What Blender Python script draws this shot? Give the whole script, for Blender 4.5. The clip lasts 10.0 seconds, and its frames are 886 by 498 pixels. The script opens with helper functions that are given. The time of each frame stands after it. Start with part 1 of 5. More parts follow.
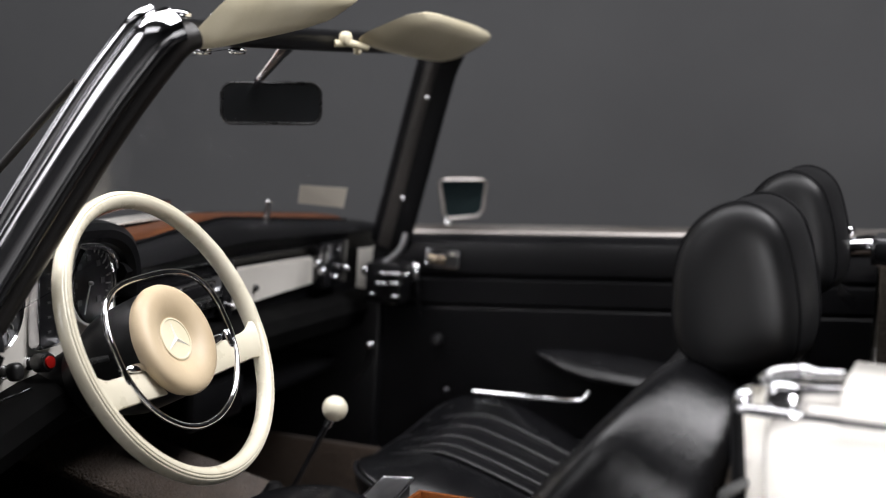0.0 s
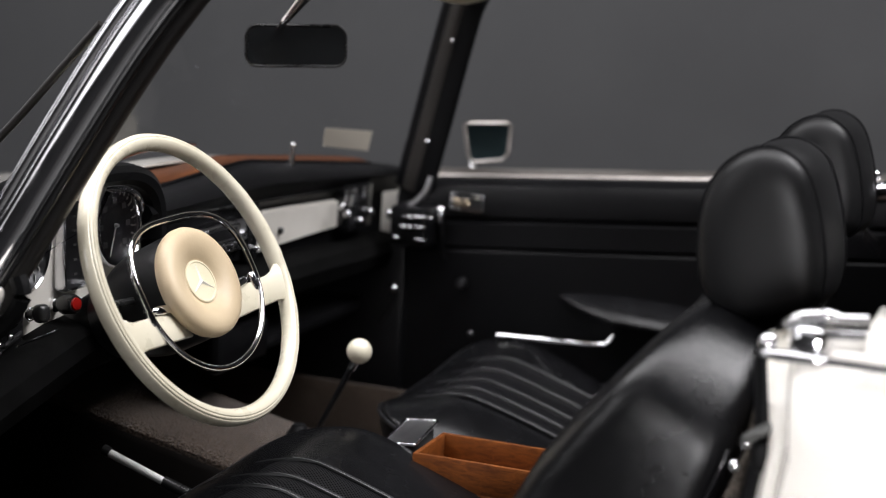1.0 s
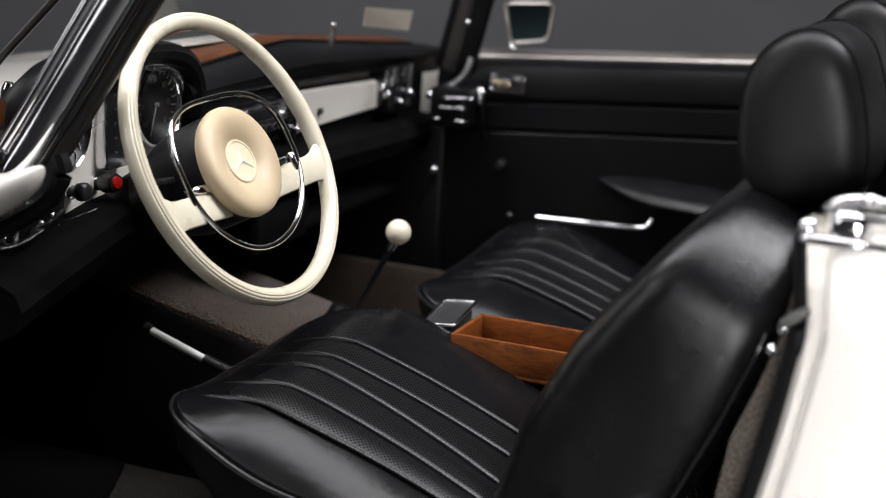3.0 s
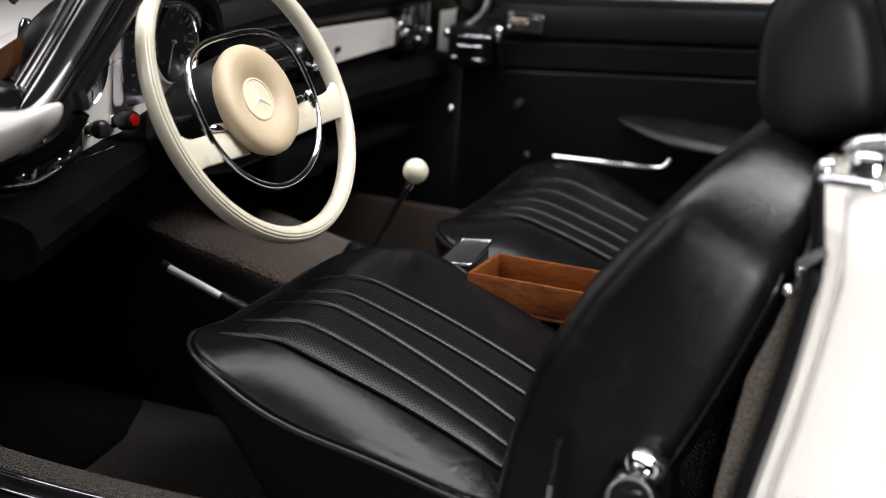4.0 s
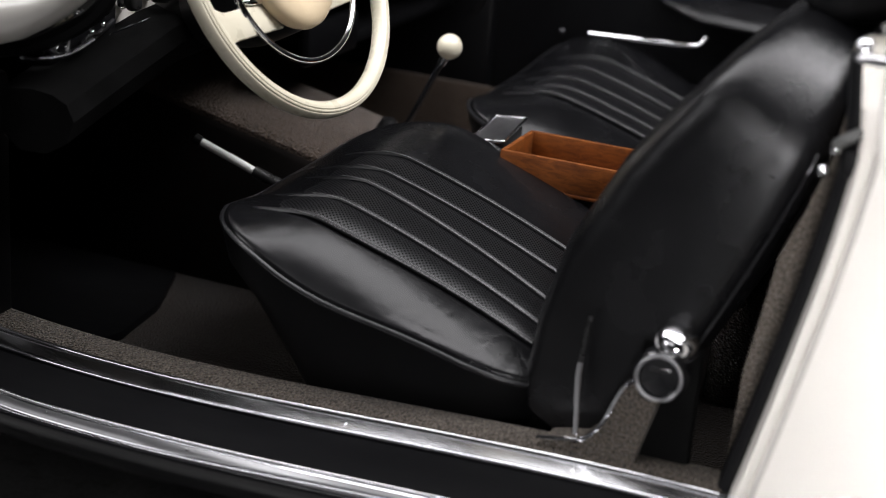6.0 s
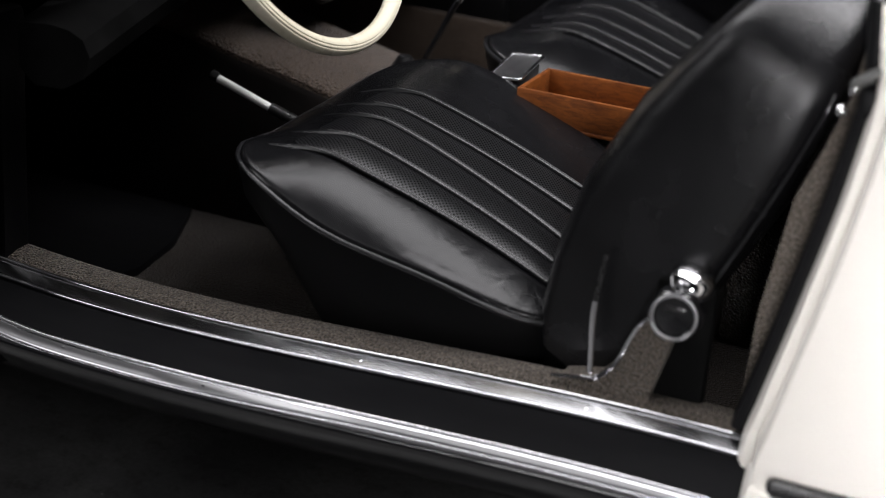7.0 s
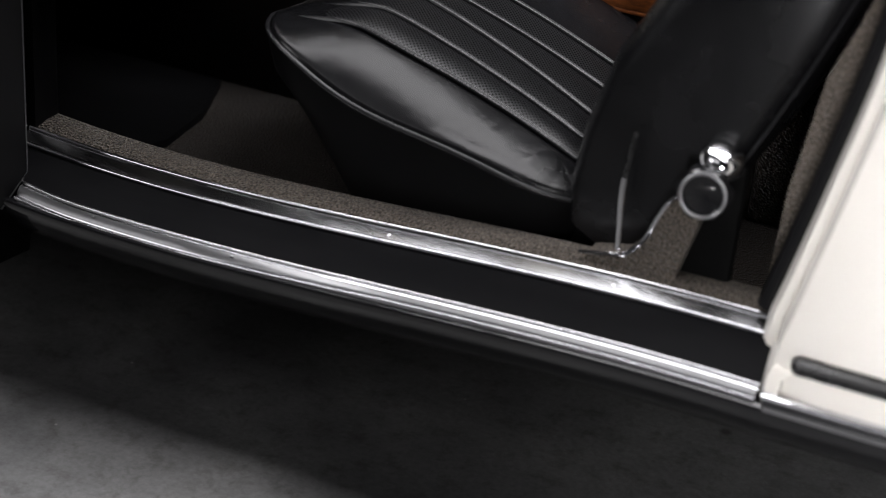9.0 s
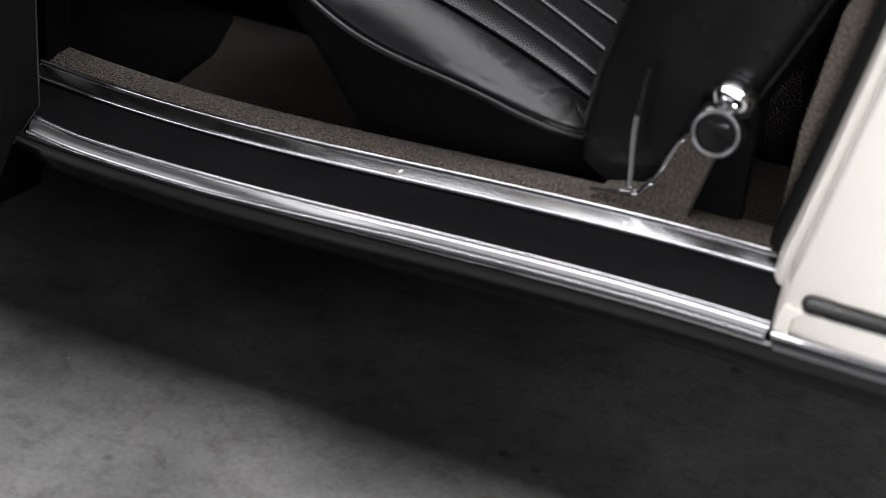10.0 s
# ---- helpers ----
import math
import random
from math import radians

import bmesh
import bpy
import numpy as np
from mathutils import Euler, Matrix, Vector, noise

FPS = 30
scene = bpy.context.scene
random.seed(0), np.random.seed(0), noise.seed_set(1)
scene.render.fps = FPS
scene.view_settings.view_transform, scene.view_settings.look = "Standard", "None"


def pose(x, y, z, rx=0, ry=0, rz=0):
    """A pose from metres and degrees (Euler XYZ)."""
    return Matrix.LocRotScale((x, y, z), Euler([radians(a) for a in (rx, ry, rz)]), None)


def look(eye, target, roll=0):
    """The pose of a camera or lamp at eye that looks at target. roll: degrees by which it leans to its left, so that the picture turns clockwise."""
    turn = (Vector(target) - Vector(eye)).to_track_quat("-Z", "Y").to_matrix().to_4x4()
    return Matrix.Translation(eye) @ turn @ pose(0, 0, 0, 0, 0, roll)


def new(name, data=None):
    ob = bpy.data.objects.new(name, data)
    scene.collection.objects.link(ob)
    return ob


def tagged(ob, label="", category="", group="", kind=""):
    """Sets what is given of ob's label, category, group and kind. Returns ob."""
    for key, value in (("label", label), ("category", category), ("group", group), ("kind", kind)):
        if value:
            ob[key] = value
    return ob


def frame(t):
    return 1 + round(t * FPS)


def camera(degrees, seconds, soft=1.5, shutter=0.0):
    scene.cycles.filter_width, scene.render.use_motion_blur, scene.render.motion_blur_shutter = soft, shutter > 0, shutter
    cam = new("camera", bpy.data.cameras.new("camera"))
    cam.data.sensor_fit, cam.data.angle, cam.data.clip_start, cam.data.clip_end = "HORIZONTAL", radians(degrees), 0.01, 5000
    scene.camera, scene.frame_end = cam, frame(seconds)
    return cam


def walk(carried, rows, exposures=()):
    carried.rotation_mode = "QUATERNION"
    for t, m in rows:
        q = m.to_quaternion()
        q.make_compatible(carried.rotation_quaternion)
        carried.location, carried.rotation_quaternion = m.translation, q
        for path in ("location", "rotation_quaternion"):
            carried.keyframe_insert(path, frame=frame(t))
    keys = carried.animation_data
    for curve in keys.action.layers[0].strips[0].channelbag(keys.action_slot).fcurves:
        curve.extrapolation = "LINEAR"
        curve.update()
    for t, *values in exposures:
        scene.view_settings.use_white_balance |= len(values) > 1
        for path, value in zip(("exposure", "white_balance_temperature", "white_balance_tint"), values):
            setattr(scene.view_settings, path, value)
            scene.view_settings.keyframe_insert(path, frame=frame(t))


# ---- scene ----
cam = camera(29.3, 10.0, soft=1.1)
EYE_AT = (1.036, -2.351, 1.270)
# seconds, yaw, pitch, lean to the left: the camera stands and tilts slowly down
PATH = [
    (0.0, 19.052, -7.690, 3.470),
    (0.5, 19.432, -8.660, 3.514),
    (1.0, 19.771, -9.648, 3.565),
    (1.5, 20.078, -10.651, 3.622),
    (2.0, 20.357, -11.667, 3.684),
    (2.5, 20.616, -12.693, 3.753),
    (4.0, 21.308, -15.821, 3.989),
    (4.5, 21.523, -16.875, 4.077),
    (5.0, 21.732, -17.933, 4.169),
    (5.5, 21.938, -18.994, 4.265),
    (7.0, 22.533, -22.192, 4.575),
    (7.5, 22.720, -23.261, 4.684),
    (8.0, 22.897, -24.333, 4.797),
    (8.5, 23.061, -25.408, 4.912),
    (9.0, 23.207, -26.485, 5.029),
    (9.5, 23.332, -27.567, 5.149),
    (10.0, 23.429, -28.653, 5.272),
]


def aim(yaw, pitch):
    a, b = radians(yaw), radians(pitch)
    return Vector(EYE_AT) + Vector((-math.sin(a) * math.cos(b), math.cos(a) * math.cos(b), math.sin(b)))


walk(cam, [(t, look(EYE_AT, aim(yaw, pitch), lean)) for t, yaw, pitch, lean in PATH])
cam.data.dof.use_dof = True
cam.data.dof.focus_distance = 2.28
cam.data.dof.aperture_fstop = 2.7
cam.data.dof.aperture_blades = 0

# ---- light: unseen area lamps placed round the studio, no daylight ----
world = bpy.data.worlds.new("studio_dark")
scene.world = world
world.use_nodes = True
world.node_tree.nodes["Background"].inputs[0].default_value = (0.9, 0.95, 1.0, 1)
world.node_tree.nodes["Background"].inputs[1].default_value = 0.006
scene.view_settings.exposure = 0.0


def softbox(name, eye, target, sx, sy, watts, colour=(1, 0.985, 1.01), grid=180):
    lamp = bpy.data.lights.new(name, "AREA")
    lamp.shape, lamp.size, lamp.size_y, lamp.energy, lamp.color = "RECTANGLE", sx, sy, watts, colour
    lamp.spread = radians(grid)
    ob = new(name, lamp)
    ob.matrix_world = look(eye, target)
    return tagged(ob, "unseen rectangular lamp that lights the set", "lamp", kind="structure")


# Unseen overhead lamp, placed from the highlights on leather and trim.
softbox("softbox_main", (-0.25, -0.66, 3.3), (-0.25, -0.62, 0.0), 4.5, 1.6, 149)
# Added fill for the wheel, dash and seat shoulder; no known source.
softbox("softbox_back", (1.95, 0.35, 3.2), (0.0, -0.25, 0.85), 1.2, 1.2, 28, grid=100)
# Added fill, narrowed to brighten the rear wing only.
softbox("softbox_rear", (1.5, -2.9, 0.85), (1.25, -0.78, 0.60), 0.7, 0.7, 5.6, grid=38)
# Unseen lamps placed for the bright streaks on the windscreen pillar.
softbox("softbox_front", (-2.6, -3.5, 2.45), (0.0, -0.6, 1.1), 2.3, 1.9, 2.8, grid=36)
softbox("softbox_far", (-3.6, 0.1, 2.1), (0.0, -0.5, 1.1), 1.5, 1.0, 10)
# Added fill that lifts the floor beside the car.
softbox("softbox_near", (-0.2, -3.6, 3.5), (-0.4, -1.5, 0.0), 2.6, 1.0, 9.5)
# Added fill that lifts the far wall.
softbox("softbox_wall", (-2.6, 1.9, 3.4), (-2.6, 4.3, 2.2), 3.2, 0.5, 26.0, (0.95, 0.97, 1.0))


# ---- materials ----
def material(name, base, rough=0.5, metal=0.0, coat=0.0, coat_rough=0.05, spec=0.5):
    m = bpy.data.materials.new(name)
    m.use_nodes = True
    p = m.node_tree.nodes["Principled BSDF"]
    p.inputs["Base Color"].default_value = (*base, 1)
    p.inputs["Roughness"].default_value = rough
    p.inputs["Metallic"].default_value = metal
    p.inputs["Coat Weight"].default_value = coat
    p.inputs["Coat Roughness"].default_value = coat_rough
    p.inputs["Specular IOR Level"].default_value = spec
    return m


def node(m, kind, **sets):
    n = m.node_tree.nodes.new(kind)
    for key, value in sets.items():
        n.inputs[key.replace("_", " ")].default_value = value
    return n


def wire(m, a, out, b, inp):
    m.node_tree.links.new(a.outputs[out], b.inputs[inp])


def coords(m, scale=(1, 1, 1)):
    c = m.node_tree.nodes.new("ShaderNodeTexCoord")
    mp = m.node_tree.nodes.new("ShaderNodeMapping")
    mp.inputs["Scale"].default_value = scale
    wire(m, c, "Object", mp, "Vector")
    return mp


def principled(m):
    return m.node_tree.nodes["Principled BSDF"]


def mottled(m, scale, dark, light, detail=5.0, low=0.35, high=0.65, stretch=(1, 1, 1)):
    """Base colour that wanders between two tones."""
    c = coords(m, stretch)
    n = node(m, "ShaderNodeTexNoise", Scale=scale, Detail=detail, Roughness=0.6)
    wire(m, c, 0, n, "Vector")
    r = m.node_tree.nodes.new("ShaderNodeValToRGB")
    r.color_ramp.elements[0].position, r.color_ramp.elements[1].position = low, high
    r.color_ramp.elements[0].color, r.color_ramp.elements[1].color = (*dark, 1), (*light, 1)
    wire(m, n, "Fac", r, "Fac")
    wire(m, r, "Color", principled(m), "Base Color")
    return r


def grain(m, scale, strength, distance=0.002, detail=3.0, second=None, stretch=(1, 1, 1)):
    """Fine relief, and a second coarser one where given as (scale, weight)."""
    c = coords(m, stretch)
    n = node(m, "ShaderNodeTexNoise", Scale=scale, Detail=detail)
    wire(m, c, 0, n, "Vector")
    height, out = n, "Fac"
    if second:
        k = node(m, "ShaderNodeTexNoise", Scale=second[0], Detail=2.0)
        wire(m, c, 0, k, "Vector")
        mix = m.node_tree.nodes.new("ShaderNodeMath")
        mix.operation = "MULTIPLY_ADD"
        mix.inputs[1].default_value = second[1]
        wire(m, k, "Fac", mix, 0)
        wire(m, n, "Fac", mix, 2)
        height, out = mix, 0
    b = node(m, "ShaderNodeBump", Strength=strength, Distance=distance)
    wire(m, height, out, b, "Height")
    wire(m, b, "Normal", principled(m), "Normal")
    return b


def rough_range(m, scale, low, high, stretch=(1, 1, 1)):
    c = coords(m, stretch)
    n = node(m, "ShaderNodeTexNoise", Scale=scale, Detail=6.0)
    wire(m, c, 0, n, "Vector")
    r = node(m, "ShaderNodeMapRange")
    r.inputs["From Min"].default_value, r.inputs["From Max"].default_value = 0.3, 0.7
    r.inputs["To Min"].default_value, r.inputs["To Max"].default_value = low, high
    wire(m, n, "Fac", r, "Value")
    wire(m, r, "Result", principled(m), "Roughness")


def creased(m):
    """Leather grain with patches of fine wrinkles and soft dents."""
    c = coords(m)
    fine = node(m, "ShaderNodeTexNoise", Scale=420.0, Detail=3.0)
    dent = node(m, "ShaderNodeTexNoise", Scale=26.0, Detail=2.0)
    warp = node(m, "ShaderNodeTexNoise", Scale=18.0, Detail=2.0)
    patch = node(m, "ShaderNodeTexNoise", Scale=5.5, Detail=1.0)
    for n in (fine, dent, warp, patch):
        wire(m, c, 0, n, "Vector")
    bend = m.node_tree.nodes.new("ShaderNodeVectorMath")
    bend.operation = "MULTIPLY_ADD"
    bend.inputs[1].default_value = (0.03, 0.03, 0.03)
    wire(m, warp, "Color", bend, 0)
    wire(m, c, 0, bend, 2)
    cells = m.node_tree.nodes.new("ShaderNodeTexVoronoi")
    cells.feature = "DISTANCE_TO_EDGE"
    cells.inputs["Scale"].default_value = 52.0
    wire(m, bend, 0, cells, "Vector")
    line = node(m, "ShaderNodeMapRange")
    line.inputs["From Max"].default_value = 0.09
    wire(m, cells, "Distance", line, "Value")
    mask = node(m, "ShaderNodeMapRange")
    mask.inputs["From Min"].default_value, mask.inputs["From Max"].default_value = 0.52, 0.68
    mask.inputs["To Max"].default_value = 0.2
    wire(m, patch, "Fac", mask, "Value")
    prod = m.node_tree.nodes.new("ShaderNodeMath")
    prod.operation = "MULTIPLY"
    wire(m, line, "Result", prod, 0)
    wire(m, mask, "Result", prod, 1)
    add = m.node_tree.nodes.new("ShaderNodeMath")
    add.operation = "MULTIPLY_ADD"
    add.inputs[1].default_value = 1.5
    wire(m, dent, "Fac", add, 0)
    wire(m, prod, 0, add, 2)
    # deep folds where one slides in: the rear outer corner of the cushion
    pos = m.node_tree.nodes.new("ShaderNodeSeparateXYZ")
    wire(m, c, 0, pos, 0)
    back_part, outer = node(m, "ShaderNodeMapRange"), node(m, "ShaderNodeMapRange")
    back_part.inputs["From Min"].default_value, back_part.inputs["From Max"].default_value = 0.22, 0.40
    outer.inputs["From Min"].default_value, outer.inputs["From Max"].default_value = -0.18, -0.24
    wire(m, pos, "X", back_part, "Value")
    wire(m, pos, "Y", outer, "Value")
    spot = m.node_tree.nodes.new("ShaderNodeMath")
    spot.operation = "MULTIPLY"
    wire(m, back_part, "Result", spot, 0)
    wire(m, outer, "Result", spot, 1)
    lie = m.node_tree.nodes.new("ShaderNodeMapping")
    lie.inputs["Scale"].default_value = (1.0, 0.55, 1.0)
    wire(m, bend, 0, lie, "Vector")
    folds = m.node_tree.nodes.new("ShaderNodeTexVoronoi")
    folds.feature = "DISTANCE_TO_EDGE"
    folds.inputs["Scale"].default_value = 27.0
    wire(m, lie, 0, folds, "Vector")
    valley = node(m, "ShaderNodeMapRange")
    valley.inputs["From Max"].default_value = 0.16
    wire(m, folds, "Distance", valley, "Value")
    deep = m.node_tree.nodes.new("ShaderNodeMath")
    deep.operation = "MULTIPLY"
    wire(m, valley, "Result", deep, 0)
    wire(m, spot, 0, deep, 1)
    total = m.node_tree.nodes.new("ShaderNodeMath")
    total.operation = "MULTIPLY_ADD"
    total.inputs[1].default_value = 1.1
    wire(m, deep, 0, total, 0)
    wire(m, add, 0, total, 2)
    tiny = m.node_tree.nodes.new("ShaderNodeMath")
    tiny.operation = "MULTIPLY_ADD"
    tiny.inputs[1].default_value = 0.2
    wire(m, fine, "Fac", tiny, 0)
    wire(m, total, 0, tiny, 2)
    b = node(m, "ShaderNodeBump", Strength=0.35, Distance=0.0016)
    wire(m, tiny, 0, b, "Height")
    wire(m, b, "Normal", principled(m), "Normal")


LEATHER = material("black_leather", (0.005, 0.005, 0.006), 0.3, spec=0.31)
mottled(LEATHER, 9, (0.0035, 0.0035, 0.004), (0.006, 0.006, 0.0068))
creased(LEATHER)
rough_range(LEATHER, 16, 0.21, 0.29)
BACKHIDE = material("soft_black_leather", (0.005, 0.005, 0.006), 0.34, spec=0.33)
mottled(BACKHIDE, 9, (0.0035, 0.0035, 0.004), (0.006, 0.006, 0.0068))
grain(BACKHIDE, 400, 0.45, 0.0014, second=(15, 2.4))
rough_range(BACKHIDE, 9, 0.17, 0.32)

PERFORATED = material("perforated_black_leather", (0.006, 0.006, 0.007), 0.36, spec=0.42)
_c = coords(PERFORATED, (1, 1, 0))
_c.inputs["Rotation"].default_value = (0, 0, radians(45))
_v = node(PERFORATED, "ShaderNodeTexVoronoi", Scale=235.0, Randomness=0.04)
wire(PERFORATED, _c, 0, _v, "Vector")
_r = PERFORATED.node_tree.nodes.new("ShaderNodeValToRGB")
_r.color_ramp.elements[0].position, _r.color_ramp.elements[1].position = 0.22, 0.40
_r.color_ramp.elements[0].color, _r.color_ramp.elements[1].color = (0.001, 0.001, 0.001, 1), (0.007, 0.007, 0.008, 1)
wire(PERFORATED, _v, "Distance", _r, "Fac")
wire(PERFORATED, _r, "Color", principled(PERFORATED), "Base Color")
_s = node(PERFORATED, "ShaderNodeMapRange")
_s.inputs["From Min"].default_value, _s.inputs["From Max"].default_value = 0.24, 0.42
_s.inputs["To Min"].default_value, _s.inputs["To Max"].default_value = 0.0, 0.5
wire(PERFORATED, _v, "Distance", _s, "Value")
wire(PERFORATED, _s, "Result", principled(PERFORATED), "Specular IOR Level")
_b = node(PERFORATED, "ShaderNodeBump", Strength=0.8, Distance=0.003)
wire(PERFORATED, _r, "Color", _b, "Height")
wire(PERFORATED, _b, "Normal", principled(PERFORATED), "Normal")

PIPING = material("black_piping", (0.008, 0.008, 0.009), 0.3)
grain(PIPING, 500, 0.3, 0.0006)
STITCH = material("stitching_and_seam_highlight", (0.2, 0.2, 0.2), 0.6)
grain(STITCH, 600, 0.4, 0.0005)
SEAMBLACK = material("matt_black_seam", (0.003, 0.003, 0.0035), 0.6, spec=0.08)
grain(SEAMBLACK, 500, 0.3, 0.0006)
HIDE = material("satin_black_leather", (0.007, 0.007, 0.0075), 0.42, spec=0.24)
mottled(HIDE, 8, (0.005, 0.005, 0.0055), (0.008, 0.008, 0.0085))
grain(HIDE, 380, 0.25, 0.0008, second=(24, 1.0))
rough_range(HIDE, 12, 0.36, 0.48)
VINYL = material("black_vinyl", (0.004, 0.004, 0.0045), 0.36, spec=0.15)
mottled(VINYL, 6, (0.003, 0.003, 0.0035), (0.005, 0.005, 0.0055))
grain(VINYL, 350, 0.2, 0.0008)
RUBBER = material("black_ribbed_rubber", (0.006, 0.006, 0.007), 0.55, spec=0.04)
mottled(RUBBER, 12, (0.003, 0.003, 0.0035), (0.006, 0.006, 0.0065), stretch=(0.3, 1, 1))
grain(RUBBER, 90, 0.2, 0.001, second=(300, 0.6), stretch=(0.2, 1, 1))
BLACK = material("black_lacquer", (0.008, 0.008, 0.009), 0.16, coat=0.6)
rough_range(BLACK, 20, 0.12, 0.24)
SEAL = material("black_rubber_seal", (0.004, 0.004, 0.0045), 0.55, spec=0.15)
grain(SEAL, 120, 0.25, 0.001)
CHROME = material("chrome", (0.78, 0.78, 0.8), 0.07, 1.0)
rough_range(CHROME, 18, 0.04, 0.13)
grain(CHROME, 9, 0.06, 0.004)
ALU = material("worn_polished_trim", (0.60, 0.60, 0.62), 0.24, 1.0)
rough_range(ALU, 9, 0.09, 0.17, (0.15, 1, 1))
IVORY = material("ivory_enamel", (0.74, 0.69, 0.55), 0.28, coat=0.5, coat_rough=0.12)
mottled(IVORY, 5, (0.62, 0.57, 0.435), (0.71, 0.66, 0.53))
rough_range(IVORY, 40, 0.24, 0.38)
PAD = material("cream_padded_leather", (0.62, 0.50, 0.34), 0.45)
mottled(PAD, 7, (0.48, 0.37, 0.235), (0.58, 0.465, 0.31))
grain(PAD, 300, 0.2, 0.0008)
VISOR = material("cream_vinyl", (0.66, 0.59, 0.43), 0.5)
mottled(VISOR, 6, (0.66, 0.59, 0.41), (0.76, 0.69, 0.51))
grain(VISOR, 260, 0.25, 0.0008)
PAINT = material("white_car_paint", (0.78, 0.75, 0.69), 0.3, coat=1.0, coat_rough=0.03)
mottled(PAINT, 3, (0.79, 0.76, 0.70), (0.84, 0.81, 0.75))
PANEL = material("cream_dash_paint", (0.68, 0.65, 0.60), 0.32, coat=0.4)
mottled(PANEL, 8, (0.64, 0.61, 0.56), (0.71, 0.68, 0.63))
SATIN = material("satin_chrome", (0.9, 0.9, 0.9), 0.25, 1.0)
rough_range(SATIN, 30, 0.2, 0.32)
LID = material("brushed_grey_metal", (0.42, 0.42, 0.43), 0.3, 1.0)
rough_range(LID, 60, 0.25, 0.42, (1, 0.2, 1))
SMOKED = material("dark_polished_metal", (0.16, 0.16, 0.165), 0.42, 1.0)
rough_range(SMOKED, 60, 0.38, 0.48, (1, 0.2, 1))
DULLHIDE = material("dull_black_leather", (0.003, 0.003, 0.0033), 0.45, spec=0.12)
mottled(DULLHIDE, 8, (0.0022, 0.0022, 0.0025), (0.0038, 0.0038, 0.0042))
grain(DULLHIDE, 380, 0.25, 0.0008, second=(24, 1.0))
FELT = material("black_felt", (0.003, 0.003, 0.003), 0.8, spec=0.04)
mottled(FELT, 20, (0.002, 0.002, 0.002), (0.004, 0.004, 0.004))
WHITEGRIP = material("plain_white", (0.85, 0.85, 0.83), 0.25, coat=0.4)
mottled(WHITEGRIP, 30, (0.8, 0.8, 0.78), (0.88, 0.88, 0.86))
DULL = material("dull_door_trim", (0.42, 0.39, 0.36), 0.36, 1.0)
rough_range(DULL, 24, 0.28, 0.48, (0.2, 1, 1))
mottled(DULL, 10, (0.26, 0.235, 0.22), (0.46, 0.435, 0.41), stretch=(0.2, 1, 1))
GLASS = material("clear_glass", (1, 1, 1), 0.0)
principled(GLASS).inputs["Transmission Weight"].default_value = 1.0
principled(GLASS).inputs["IOR"].default_value = 1.02
# Dim, rough metal gives the mirror's grey reflection as a tone.
MIRROR = material("mirror_grey_reflection", (0.075, 0.079, 0.083), 0.33, 1.0)
TINT = material("dark_mirror_glass", (0.035, 0.055, 0.06), 0.3, 1.0)
DIAL = material("black_dial_face", (0.005, 0.005, 0.006), 0.4, spec=0.25)
rough_range(DIAL, 30, 0.3, 0.5)
MARK = material("pale_dial_marks", (0.3, 0.3, 0.28), 0.5)
GREYMARK = material("grey_dial_band", (0.04, 0.04, 0.04), 0.5)
RED = material("red_lens", (0.3, 0.008, 0.006), 0.2, coat=0.5)
PLASTIC = material("black_bakelite", (0.012, 0.012, 0.012), 0.25)
rough_range(PLASTIC, 60, 0.2, 0.4)
LINING = material("brown_black_vinyl_lining", (0.02, 0.018, 0.017), 0.34, spec=0.5)
mottled(LINING, 8, (0.016, 0.014, 0.013), (0.024, 0.022, 0.020))
grain(LINING, 300, 0.2, 0.0008)
# Near-black brown that stands in for shade on the tunnel's near side.
SIDESHADE = material("tunnel_side_shade", (0.007, 0.0055, 0.005), 0.7, spec=0.15)
mottled(SIDESHADE, 14, (0.005, 0.004, 0.0036), (0.009, 0.007, 0.0062))
grain(SIDESHADE, 260, 0.3, 0.001)
HUBBLACK = material("matt_black_hub", (0.005, 0.005, 0.0055), 0.4, spec=0.3)
grain(HUBBLACK, 200, 0.2, 0.0008)
rough_range(HUBBLACK, 30, 0.34, 0.48)
GREYMETAL = material("grey_painted_metal", (0.11, 0.11, 0.108), 0.5)
mottled(GREYMETAL, 60, (0.06, 0.06, 0.058), (0.09, 0.09, 0.088))
STEEL = material("dark_steel", (0.08, 0.08, 0.085), 0.35, 1.0)
rough_range(STEEL, 40, 0.25, 0.5)


